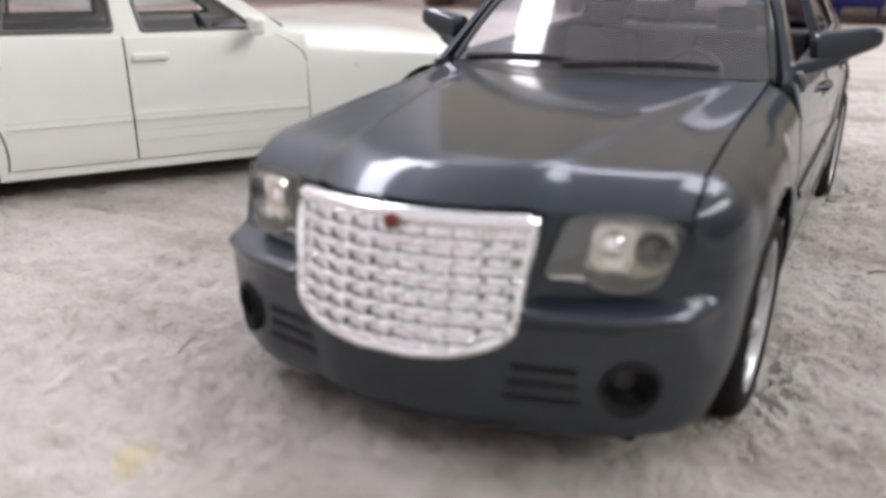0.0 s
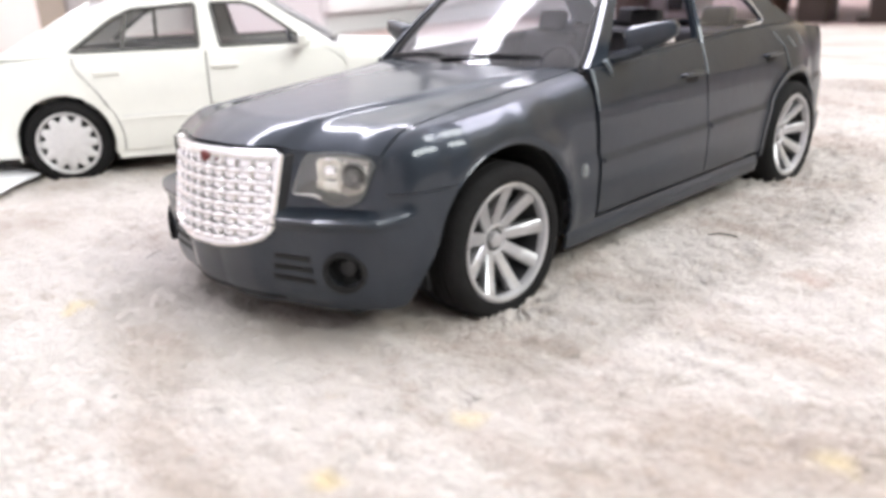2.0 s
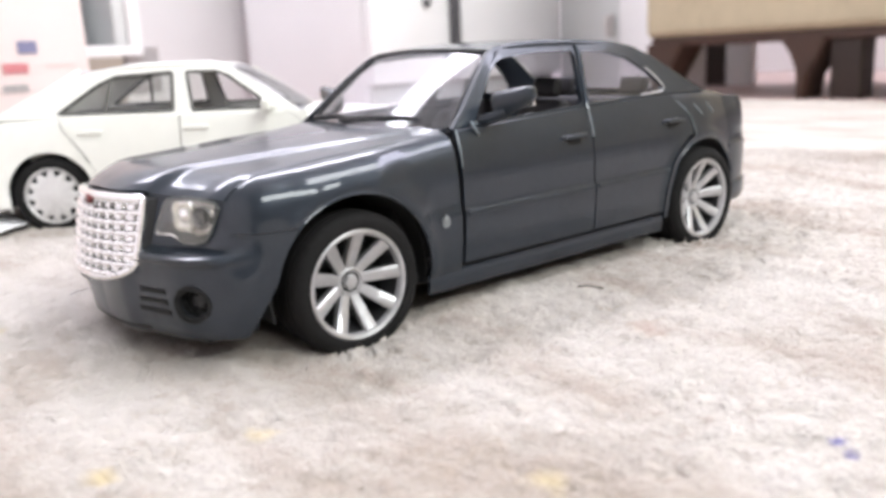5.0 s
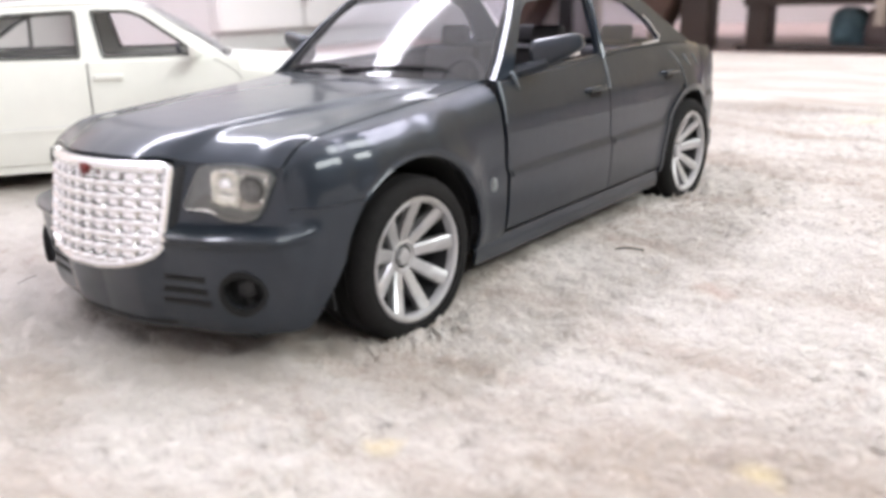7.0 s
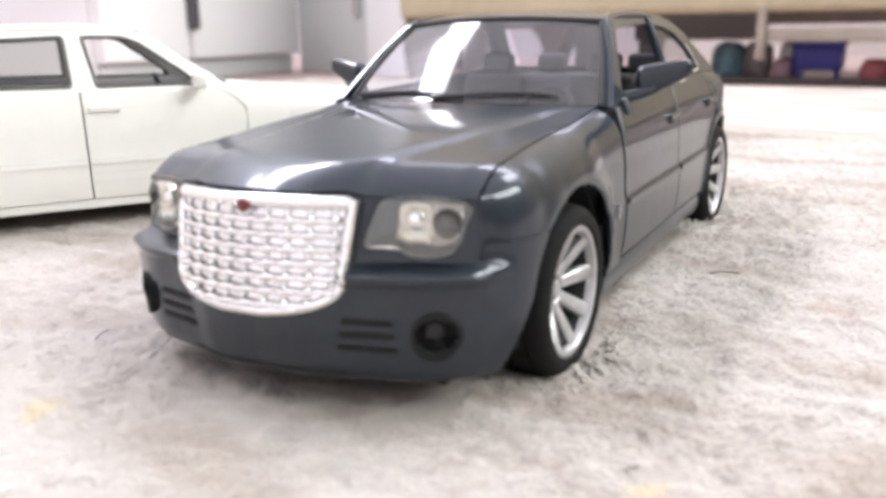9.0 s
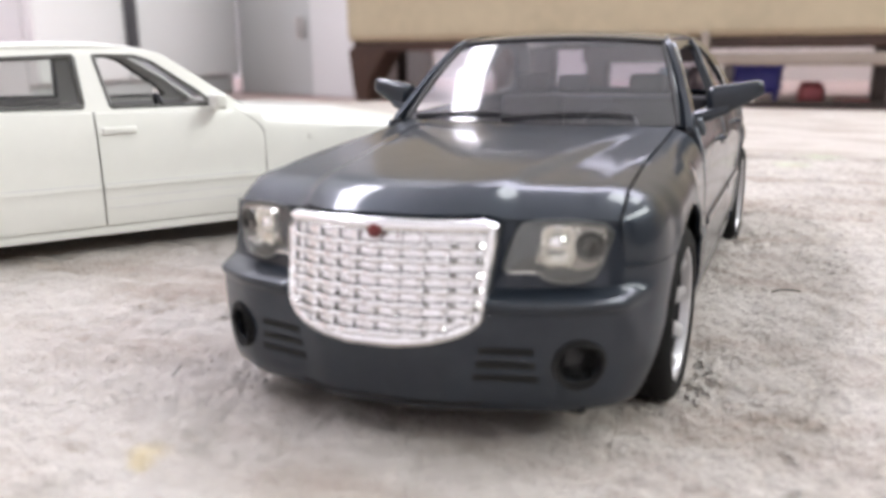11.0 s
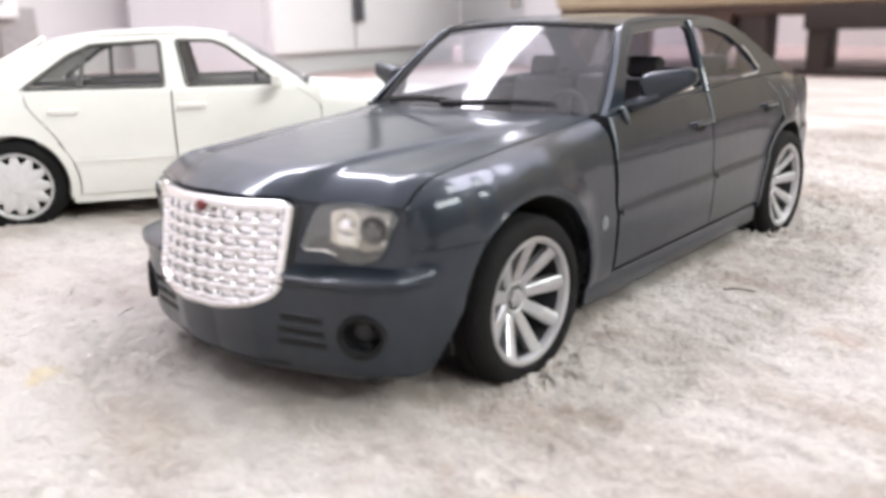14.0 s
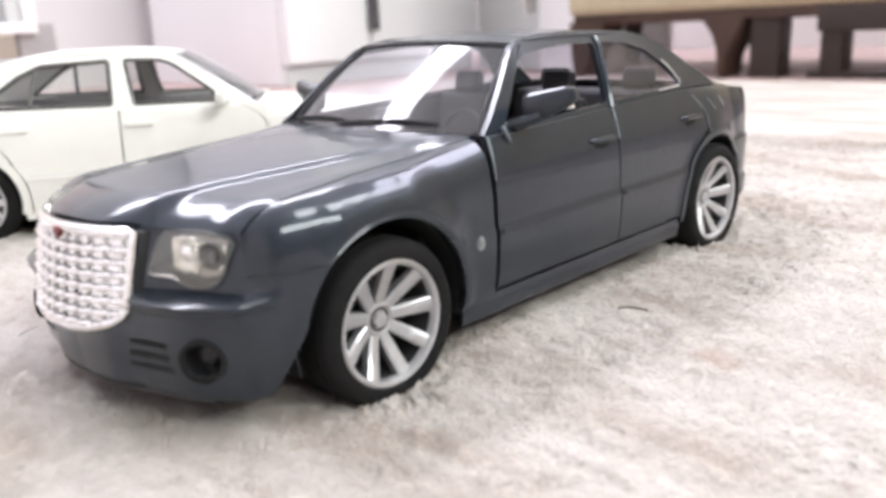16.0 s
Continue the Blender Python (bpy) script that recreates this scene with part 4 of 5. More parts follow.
    part("bonnet", sheet(lambda u, v: Vector((u * 28.7, lerp(-38.5 + 3 * u * u, 30 + 6 * u * u, v), ztop(u * 28.7, lerp(-36, 32, v)) + .4 * (1 - u * u))), steps(-1, 1, 30), steps(0, 1, 24), .9, None, (0, 0, 0)), WHITE_PAINT, car)
    part("boot_lid", sheet(lambda u, v: Vector((u * 28, lerp(146, 175 - 2 * u * u, v), zbelt(lerp(146, 170, v)) + .4 + .6 * (1 - u * u))), steps(-1, 1, 20), steps(0, 1, 10), .9, None, (0, 150, 0)), WHITE_PAINT, car)
    lift = lambda s: (lambda y, z: s * table(z, (39, 35.6), (43, 33.7), (50, 30.4), (57, 27.0), (60, 25.0), (62, 23.0)))
    outline = [(30, 40.3), (37, 44.5), (46, 51.4), (55, 57.6), (60, 58.9), (70, 60.0), (84, 60.5), (98, 60.1), (110, 58.7), (120, 56.0), (132, 51.0), (143, 45.0), (148, 42.4), (120, 42.2), (80, 41.6), (45, 40.8)]
    w1 = rounded([(40.5, 42.0), (45.5, 46.6), (57.5, 55.6), (62, 57.4), (74.4, 57.8), (71.6, 42.2)], 1.2)
    w2 = rounded([(78.0, 42.4), (78.6, 57.8), (101, 57.0), (108, 54.0), (123.5, 43.2)], 1.3)
    for s in (1, -1):
        f = part("side_frame", plate(outline, [w1, w2], lift(s), 1.3), WHITE_PAINT, car)
        win = part("rear_window", plate(rounded([(77.4, 41.9), (78.0, 58.2), (101, 57.5), (108, 54.4), (124.3, 42.9)], 1.2), [], lambda y, z: lift(s)(y, z) - s * .8, 0), SMOKE, f, "greenish clear side window")
        part("window_rubber", tube([(lift(s)(y, z) - s * .25, y, z) for y, z in rounded([(78.6, 43.0), (79.1, 57.2), (100.6, 56.4), (107.4, 53.4), (121.8, 43.6)], 1.2)], .8, 6, True), LAMP_GREY, win)
        part("window_divider", tube([(lift(s)(104.5, 43) - s * .3, 104.5, 43), (lift(s)(102.5, 56) - s * .3, 102.5, 56)], .7, 6), LAMP_GREY, win)
        part("window_rubber", tube([(lift(s)(y, z) - s * .4, y, z) for y, z in rounded([(41.5, 42.4), (46.2, 46.6), (58, 55.2), (62.2, 56.8), (73.7, 57.2), (71.1, 42.6)], 1.2)], .6, 6, True), LAMP_GREY, f)
        m = part("wing_mirror", cube((-4.5, -1.6, -2.4), (4.5, 1.8, 2.4), 1.3, Matrix.Translation((s * 39.5, 42, 43.6))), WHITE_PAINT, car)
        part("mirror_foot", tube([(s * 34.0, 41, 42.6), (s * 36.5, 41.6, 43.0)], 1.5), WHITE_PAINT, m)

    def roof(u, v):
        y = lerp(56 + 3 * u * u, 123 - 2 * u * u, v)
        z = table(y, (54, 58.4), (62, 60.3), (76, 61.6), (92, 61.6), (106, 60.5), (116, 58.7), (124, 55.8))
        return Vector((u * 25.6, y, z - 1.6 * abs(u) ** 2.6))

    part("roof", sheet(roof, steps(-1, 1, 24), steps(0, 1, 20), 1.0, None, (0, 80, 0)), WHITE_PAINT, car)

    def screen(u, v):
        return Vector((u * lerp(32.5, 25, v), lerp(28 + 4 * u * u, 56 + 3 * u * u, v), lerp(40.6, 59.2 - 1.2 * u * u, v) + .8 * math.sin(math.pi * v)))

    part("windscreen", sheet(screen, steps(-1, 1, 20), steps(0, 1, 10), 0), GLASS, car, "clear plastic windscreen")
    for s in (1, -1):
        part("front_pillar", sheet(lambda v, k: screen(s * lerp(.95, 1.06, k), v) + Vector((0, -.3, .5 - 1.2 * k * k)), steps(-.02, 1.02, 12), steps(0, 1, 3), .9, None, (0, 70, 40)), WHITE_PAINT, car)
        part("rear_pillar", sheet(lambda v, k: Vector((s * lerp(lerp(23.5, 28.2, v), lerp(25.6, 33.4, v), k), lerp(115, 147, v), lerp(59.6, 42.8, v) + .6 - 1.4 * k * k)), steps(0, 1, 12), steps(0, 1, 3), .9, None, (0, 100, 40)), WHITE_PAINT, car)
    part("rear_screen", sheet(lambda u, v: Vector((u * lerp(28, 24, v), lerp(147, 115, v), lerp(42.6, 59.5, v) + .8 * math.sin(math.pi * v))), steps(-1, 1, 14), steps(0, 1, 8), 0), GLASS, car)
    part("wiper", tube([(x, 29 + 4 * (x / 32) ** 2, 42.0) for x in steps(-26, 4, 6)], .5, 6), LAMP_GREY, car)
    part("floor_pan", cube((-33, 18, 7.2), (33, 112, 10), .8), CREAM, car)
    part("chassis", cube((-25, -32, 8), (25, 168, 21), 2), GAP, car)
    part("bulkhead", cube((-30, 18, 16), (30, 23, 38), 1), GAP, car)
    dash = part("dashboard", cube((-31, 30, 30), (31, 42, 39.5), 2.4), LAMP_GREY, car)
    part("steering_wheel", tube([(14 + 6 * math.cos(a), 47 + 2.0 * math.sin(a), 38 + 5.6 * math.sin(a)) for a in steps(0, 2 * math.pi, 20)[:-1]], .7, 6, True), BLACK, dash)
    for x in (-15.5, 15.5):
        seat(car, x, 70, 12, 17, PALE_TRIM, 20)
    bench = part("rear_bench", cube((-29, 100, 12), (29, 116, 20), 2), PALE_TRIM, car)
    part("backrest", cube((-28, -2.5, 0), (28, 2.5, 22), 2.2, Matrix.Translation((0, 116, 19)) @ Matrix.Rotation(radians(-18), 4, "X")), PALE_TRIM, bench)
    part("rear_deck", cube((-29, 124, 26), (29, 147, 41), 1.2), CREAM, car)
    for s in (1, -1):
        part("door_lining", cube((s * 33.5 - .8, 32, 9), (s * 33.5 + .8, 120, 40.6), .6), PALE_TRIM, car)
        for y in (wf, wb):
            road_wheel(car, s * 32.0, y, zc - .4, "disc", s, 15.0, 10.6)
            # Shade inside the arch is put into the liner's near-black colour.
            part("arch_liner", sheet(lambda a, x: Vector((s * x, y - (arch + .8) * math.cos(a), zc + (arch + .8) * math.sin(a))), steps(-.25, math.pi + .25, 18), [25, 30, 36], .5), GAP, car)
    return car


build_blue_car()
build_white_car()


# ---- carpet ----
def carpet_material(name, gain):
    """Short wool pile: pale ground with broad pinkish-brown mottling and fine tufts."""
    m = material(name, tuple(c * gain for c in (0.566, 0.526, 0.480)), 0.95, 0, 0.1, 210, bump=0.25, bump_scale=900, tint=tuple(c * gain for c in (0.515, 0.472, 0.420)), sheen=0.1)
    nt = m.node_tree
    b = nt.nodes["Principled BSDF"]
    b.inputs["Subsurface Weight"].default_value, b.inputs["Subsurface Scale"].default_value = 0.2, 0.0012
    b.inputs["Subsurface Radius"].default_value = (1.0, 0.85, 0.75)
    old = b.inputs["Base Color"].links[0].from_socket
    tc = nt.nodes.new("ShaderNodeTexCoord")
    stretch = nt.nodes.new("ShaderNodeMapping")
    stretch.inputs["Scale"].default_value = (13, 38, 20)
    stretch.inputs["Rotation"].default_value = (0, 0, 0.12)
    n = nt.nodes.new("ShaderNodeTexNoise")
    n.inputs["Scale"].default_value, n.inputs["Detail"].default_value = 1.0, 5
    rng = nt.nodes.new("ShaderNodeMapRange")
    rng.inputs["From Min"].default_value, rng.inputs["From Max"].default_value = 0.45, 0.63
    rng.inputs["To Max"].default_value = 0.85
    mix = nt.nodes.new("ShaderNodeMix")
    mix.data_type = "RGBA"
    mix.inputs["B"].default_value = (0.375 * gain, 0.315 * gain, 0.265 * gain, 1)
    nt.links.new(tc.outputs["Object"], stretch.inputs["Vector"])
    nt.links.new(stretch.outputs[0], n.inputs["Vector"])
    nt.links.new(n.outputs["Fac"], rng.inputs["Value"])
    nt.links.new(rng.outputs[0], mix.inputs["Factor"])
    nt.links.new(old, mix.inputs["A"])
    last = mix.outputs["Result"]
    # small brownish knots, gathered in patches
    knot, where, both, dark = (nt.nodes.new(k) for k in ("ShaderNodeTexNoise", "ShaderNodeTexNoise", "ShaderNodeMath", "ShaderNodeMix"))
    knot.inputs["Scale"].default_value, where.inputs["Scale"].default_value = 230, 30
    both.operation, dark.data_type = "MULTIPLY", "RGBA"
    for n_, lo, hi, top, slot in ((knot, 0.48, 0.72, 0.62, 0), (where, 0.43, 0.60, 1.0, 1)):
        lim = nt.nodes.new("ShaderNodeMapRange")
        lim.inputs["From Min"].default_value, lim.inputs["From Max"].default_value, lim.inputs["To Max"].default_value = lo, hi, top
        nt.links.new(tc.outputs["Object"], n_.inputs["Vector"])
        nt.links.new(n_.outputs["Fac"], lim.inputs["Value"])
        nt.links.new(lim.outputs[0], both.inputs[slot])
    dark.inputs["B"].default_value = (0.35 * gain, 0.285 * gain, 0.23 * gain, 1)
    nt.links.new(both.outputs[0], dark.inputs["Factor"])
    nt.links.new(last, dark.inputs["A"])
    last = dark.outputs["Result"]
    # stains and spilled colour, each round a place of its own
    wob = nt.nodes.new("ShaderNodeTexNoise")
    wob.inputs["Scale"].default_value = 190
    nt.links.new(tc.outputs["Object"], wob.inputs["Vector"])
    for place, size, colour, much in STAINS:
        gap = nt.nodes.new("ShaderNodeVectorMath")
        gap.operation = "DISTANCE"
        gap.inputs[1].default_value = (*place, 0)
        nt.links.new(tc.outputs["Object"], gap.inputs[0])
        add = nt.nodes.new("ShaderNodeMath")
        add.operation = "MULTIPLY_ADD"
        add.inputs[1].default_value = size * 1.3
        nt.links.new(wob.outputs["Fac"], add.inputs[0])
        nt.links.new(gap.outputs["Value"], add.inputs[2])
        edge = nt.nodes.new("ShaderNodeMapRange")
        edge.inputs["From Min"].default_value, edge.inputs["From Max"].default_value = size * 1.5, size * 0.7
        edge.inputs["To Max"].default_value = much
        nt.links.new(add.outputs[0], edge.inputs["Value"])
        mark = nt.nodes.new("ShaderNodeMix")
        mark.data_type = "RGBA"
        mark.inputs["B"].default_value = (*colour, 1)
        nt.links.new(edge.outputs[0], mark.inputs["Factor"])
        nt.links.new(last, mark.inputs["A"])
        last = mark.outputs["Result"]
    nt.links.new(last, b.inputs["Base Color"])
    return m


YELLOW, BROWN, GREEN, INK = (0.52, 0.41, 0.18), (0.36, 0.26, 0.21), (0.42, 0.50, 0.30), (0.07, 0.07, 0.26)
STAINS = (
    ((-0.029, -0.0565), 0.005, YELLOW, 0.6), ((0.062, -0.0325), 0.0042, YELLOW, 0.6), ((0.059, -0.0575), 0.0038, YELLOW, 0.5), ((0.1055, -0.0115), 0.0048, YELLOW, 0.5),
    ((0.0775, 0.049), 0.0065, BROWN, 0.75), ((0.050, 0.300), 0.016, GREEN, 0.5), ((0.062, 0.335), 0.018, GREEN, 0.5), ((0.052, 0.296), 0.006, BROWN, 0.8),
    ((0.1275, 0.0285), 0.0020, INK, 0.8), ((0.1305, 0.0262), 0.0018, INK, 0.8),
)
CARPET = carpet_material("cream_carpet_wool", 0.81)
WOOL = carpet_material("cream_wool_tufts", 0.81)


def pile(x, y):
    """Height of the carpet's nap: broad waves, clumps and tufts."""
    broad = noise.noise(Vector((x * 22, y * 22, 0.3)))
    clump = noise.noise(Vector((x * 120, y * 150, 4.1)))
    mid = noise.noise(Vector((x * 290, y * 310, 2.2)))
    dent = sum(math.exp(-((x - a) ** 2 + (y - c) ** 2) / 0.00022) for a, c in ((0.034, 0.001), (-0.034, 0.001), (0.033, 0.130), (-0.033, 0.130)))
    return 0.0012 * broad + 0.0010 * clump + 0.0009 * mid - 0.0022 * dent


def stretch_of(*runs):
    """Grid lines over runs of (start, end, spacing)."""
    return sorted({round(float(v), 5) for a, c, d in runs for v in np.arange(a, c, d)})


def build_carpet():
    xs = stretch_of((-0.56, -0.30, 0.06), (-0.30, -0.10, 0.002), (-0.10, 0.18, 0.0009), (0.18, 0.26, 0.002), (0.26, 0.5, 0.06), (0.5, 2.07, 0.31))
    ys = stretch_of((-1.6, -0.4, 0.3), (-0.4, -0.18, 0.04), (-0.18, -0.13, 0.002), (-0.13, 0.09, 0.0009), (0.09, 0.30, 0.002), (0.30, 0.68, 0.0375))
    verts = [(x, y, pile(x, y) if -0.3 < x < 0.26 and -0.18 < y < 0.3 else -0.0005) for x in xs for y in ys]
    n = len(ys)
    faces = [(i * n + j, (i + 1) * n + j, (i + 1) * n + j + 1, i * n + j + 1) for i in range(len(xs) - 1) for j in range(n - 1)]
    me = bpy.data.meshes.new("carpet")
    me.from_pydata(verts, [], faces)
    me.materials.append(CARPET)
    me.shade_smooth()
    ob = new("carpet", me)
    return tagged(ob, "cream and pinkish beige short-pile wool carpet", "carpet", kind="structure")


def build_pile():
    """Wool tufts standing on the carpet: bent three-sided blades, dense where the cars stand, leaning in patches."""
    rng = np.random.default_rng(5)
    spots, sizes = [], []
    for x0, x1, y0, y1, count, size in ((-0.13, 0.17, -0.135, 0.11, 105000, 1.0), (-0.30, 0.28, 0.11, 0.34, 30000, 1.4), (-0.30, -0.13, -0.13, 0.11, 14000, 1.3), (0.17, 0.25, -0.08, 0.11, 7000, 1.3)):
        spots.append(rng.uniform((x0, y0), (x1, y1), (count, 2)))
        sizes.append(np.full(count, size))
    at, size = np.concatenate(spots), np.concatenate(sizes)
    base = np.array([pile(x, y) for x, y in at])
    clump = np.array([noise.noise(Vector((x * 210, y * 210, 1.5))) for x, y in at])
    way = np.array([noise.noise(Vector((x * 60, y * 60, 9.5))) for x, y in at]) * 5 + rng.normal(0, 0.9, len(at))
    edge = np.minimum.reduce((at[:, 0] + 0.30, 0.28 - at[:, 0], at[:, 1] + 0.135, 0.34 - at[:, 1])) / 0.05
    near = np.min([np.hypot((abs(at[:, 0] - cx) - 0.0072).clip(0), (abs(at[:, 1] - cy) - 0.011).clip(0)) for cx in (0.033, -0.033) for cy in (0.0038, 0.1296)], axis=0)
    tall = (1 + 1.5 * np.exp(-((near / 0.004) ** 2))) * size * 0.00042 * (1 + 0.3 * clump + rng.normal(0, 0.1, len(at))).clip(0.25, 2.0) * edge.clip(0.15, 1)
    thick = size * 0.0006 * rng.uniform(0.7, 1.3, len(at))
    lean = tall * rng.uniform(0.2, 0.9, len(at))
    spin = rng.uniform(0, 6.283, len(at))
    verts = np.zeros((len(at), 7, 3))
    for k in range(3):
        a = spin + k * 2.0944
        ring = np.stack((np.cos(a), np.sin(a)), 1) * thick[:, None]
        tilt = np.stack((np.cos(way), np.sin(way)), 1)
        verts[:, k, :2], verts[:, k, 2] = at + ring, base - 0.0004
        verts[:, 3 + k, :2], verts[:, 3 + k, 2] = at + ring * 0.85 + tilt * (lean * 0.35)[:, None], base + tall * 0.6
    verts[:, 6, :2], verts[:, 6, 2] = at + tilt * lean[:, None], base + tall
    one = np.array([(0, 1, 4), (0, 4, 3), (1, 2, 5), (1, 5, 4), (2, 0, 3), (2, 3, 5), (3, 4, 6), (4, 5, 6), (5, 3, 6)])
    faces = (np.arange(len(at))[:, None, None] * 7 + one[None]).reshape(-1, 3)
    me = bpy.data.meshes.new("carpet_pile")
    me.from_pydata(verts.reshape(-1, 3).tolist(), [], faces.tolist())
    me.materials.append(WOOL)
    me.shade_smooth()
    out = verts - verts.mean(1, keepdims=True)
    out[:, :, 2] = 0
    out /= np.linalg.norm(out, axis=2, keepdims=True) + 1e-9
    soft = (out * 0.2 + np.array((0, 0, 1.0))).reshape(-1, 3)
    me.normals_split_custom_set_from_vertices((soft / np.linalg.norm(soft, axis=1, keepdims=True)).tolist())
    return tagged(new("carpet_pile", me), "fluffy cream wool tufts of the carpet", "carpet pile", kind="stuff")


build_carpet()
build_pile()


# ---- room ----
WALL = material("pale_painted_wall", (0.84, 0.82, 0.83), 0.8, 0, 0.03, 6, bump=0.1, bump_scale=120)
DARK_WALL = material("dark_unseen_wall", (0.20, 0.185, 0.175), 0.6, 0, 0.15, 5)
WHITE = material("white_lacquered_board", (0.88, 0.89, 0.90), 0.4, 0, 0.02, 8)
GREYBOARD = material("light_grey_board", (0.68, 0.71, 0.71), 0.5, 0, 0.05, 8)
BEIGE = material("beige_sofa_cloth", (0.54, 0.47, 0.325), 0.9, 0, 0.08, 60, bump=0.3, bump_scale=900)
WOOD = material("reddish_brown_wood", (0.060, 0.029, 0.018), 0.45, 0, 0.2, 30)
DARKWOOD = material("dark_brown_wood", (0.027, 0.016, 0.011), 0.5, 0, 0.2, 30)
PALEWOOD = material("greyish_pale_wood", (0.36, 0.31, 0.26), 0.6, 0, 0.1, 30)
FLOOR = material("pinkish_floor_tile", (0.50, 0.37, 0.34), 0.45, 0, 0.08, 14)
BLUEPL = material("blue_plastic", (0.03, 0.035, 0.30), 0.4, 0, 0.1, 40)
TEAL = material("teal_cloth", (0.22, 0.38, 0.45), 0.9, 0, 0.3, 60)
GREYCLOTH = material("grey_cloth", (0.32, 0.27, 0.27), 0.9, 0, 0.3, 60)
ROSE = material("rose_plastic", (0.60, 0.38, 0.45), 0.5, 0, 0.2, 60)
CRIMSON = material("red_plastic", (0.46, 0.12, 0.13), 0.5, 0, 0.15, 60)
PAPER = material("white_paper", (0.85, 0.85, 0.86), 0.8, 0, 0.02, 60)
HANDLE = material("dark_grey_handle_metal", (0.10, 0.10, 0.11), 0.4, 0.3, 0.1, 60)
CARTON = material("pale_pink_carton", (0.82, 0.71, 0.69), 0.75, 0, 0.04, 20)
PRINT_RED = material("red_print", (0.62, 0.22, 0.24), 0.7, 0, 0.1, 120)
PRINT_BLUE = material("blue_print", (0.22, 0.22, 0.36), 0.7, 0, 0.1, 120)
PRINT_SHADOW_GREY = material("grey_print_and_shadow", (0.42, 0.40, 0.40), 0.7, 0, 0.1, 120)
TUBE_WHITE = material("lamp_housing_white", (0.8, 0.8, 0.8), 0.4, 0, 0.02, 20)


def slab(name, lo, hi, mat, label, category="", kind="structure"):
    ob = part(name, cube(lo, hi), mat, None, size=1, smooth=False)
    return tagged(ob, label, category or name.split("_")[0], kind=kind)


FZ = -0.012
slab("floor", (-1.4, -2.0, FZ - 0.05), (2.2, 1.7, FZ), FLOOR, "pinkish tiled floor around the carpet", "floor")
slab("ceiling", (-1.4, -2.0, CEIL), (2.2, 1.7, CEIL + 0.1), WHITE, "white painted ceiling", "ceiling")
slab("wall_north", (-1.4, 1.6, FZ), (2.2, 1.7, CEIL), WALL, "pale painted wall behind the sofa", "wall")
slab("wall_south", (-1.4, -2.0, FZ), (2.2, -1.9, CEIL), WALL, "pale painted wall", "wall")
slab("wall_west", (-1.4, -1.9, FZ), (-1.3, 1.6, CEIL), WALL, "pale painted wall beside the cabinet", "wall")
# East wall is out of view; its dark tone shapes the paint's reflections.
slab("wall_east", (2.1, -1.9, FZ), (2.2, 1.6, CEIL), DARK_WALL, "unseen east wall, toned dark for reflections", "wall")


# ---- furniture ----
def build_cabinet():
    c = thing("cabinet", pose(-0.83, 0.80, FZ), "white two-door cabinet with a long dark handle", "cabinet")
    part("body", cube((-0.40, -0.20, 0), (-0.022, 0.20, 1.1), .003), WHITE, c, size=1)
    # Grey strip along the cabinet's base.
    part("base_strip", cube((-0.03, -0.195, 0), (-0.014, 0.195, 0.028), .002), GREYBOARD, c, size=1)
    part("door", cube((-0.02, -0.20, 0.03), (0, -0.048, 1.1), .003), WHITE, c, size=1)
    d = part("door", cube((-0.02, -0.044, 0.03), (0, 0.20, 1.1), .003), WHITE, c, size=1)
    part("handle", cube((0.0, -0.052, 0.072), (0.012, -0.036, 0.45), .003), HANDLE, d, size=1)
    part("lock", lathe([(0, .006), (.006, .006), (.007, .001)], 14), HANDLE, d, size=1).matrix_local = pose(0, -0.096, 0.148)
    return c


def build_wardrobe():
    w = thing("wardrobe", pose(-0.83, 1.0, FZ), "light grey wardrobe side with white edge panel", "wardrobe")
    turn = Matrix.Rotation(radians(-20), 4, "Z")
    part("panel", cube((0, 0, 0), (0.20, 0.08, 1.3), .003, turn), GREYBOARD, w, size=1)
    d = part("edge_panel", cube((0.203, -0.004, 0), (0.305, 0.08, 1.3), .003, turn), WHITE, w, size=1)
    part("latch", cube((0.185, -0.02, 0.085), (0.190, -0.003, 0.118), .002, turn), GREY_RIM, w, size=1)
    return w


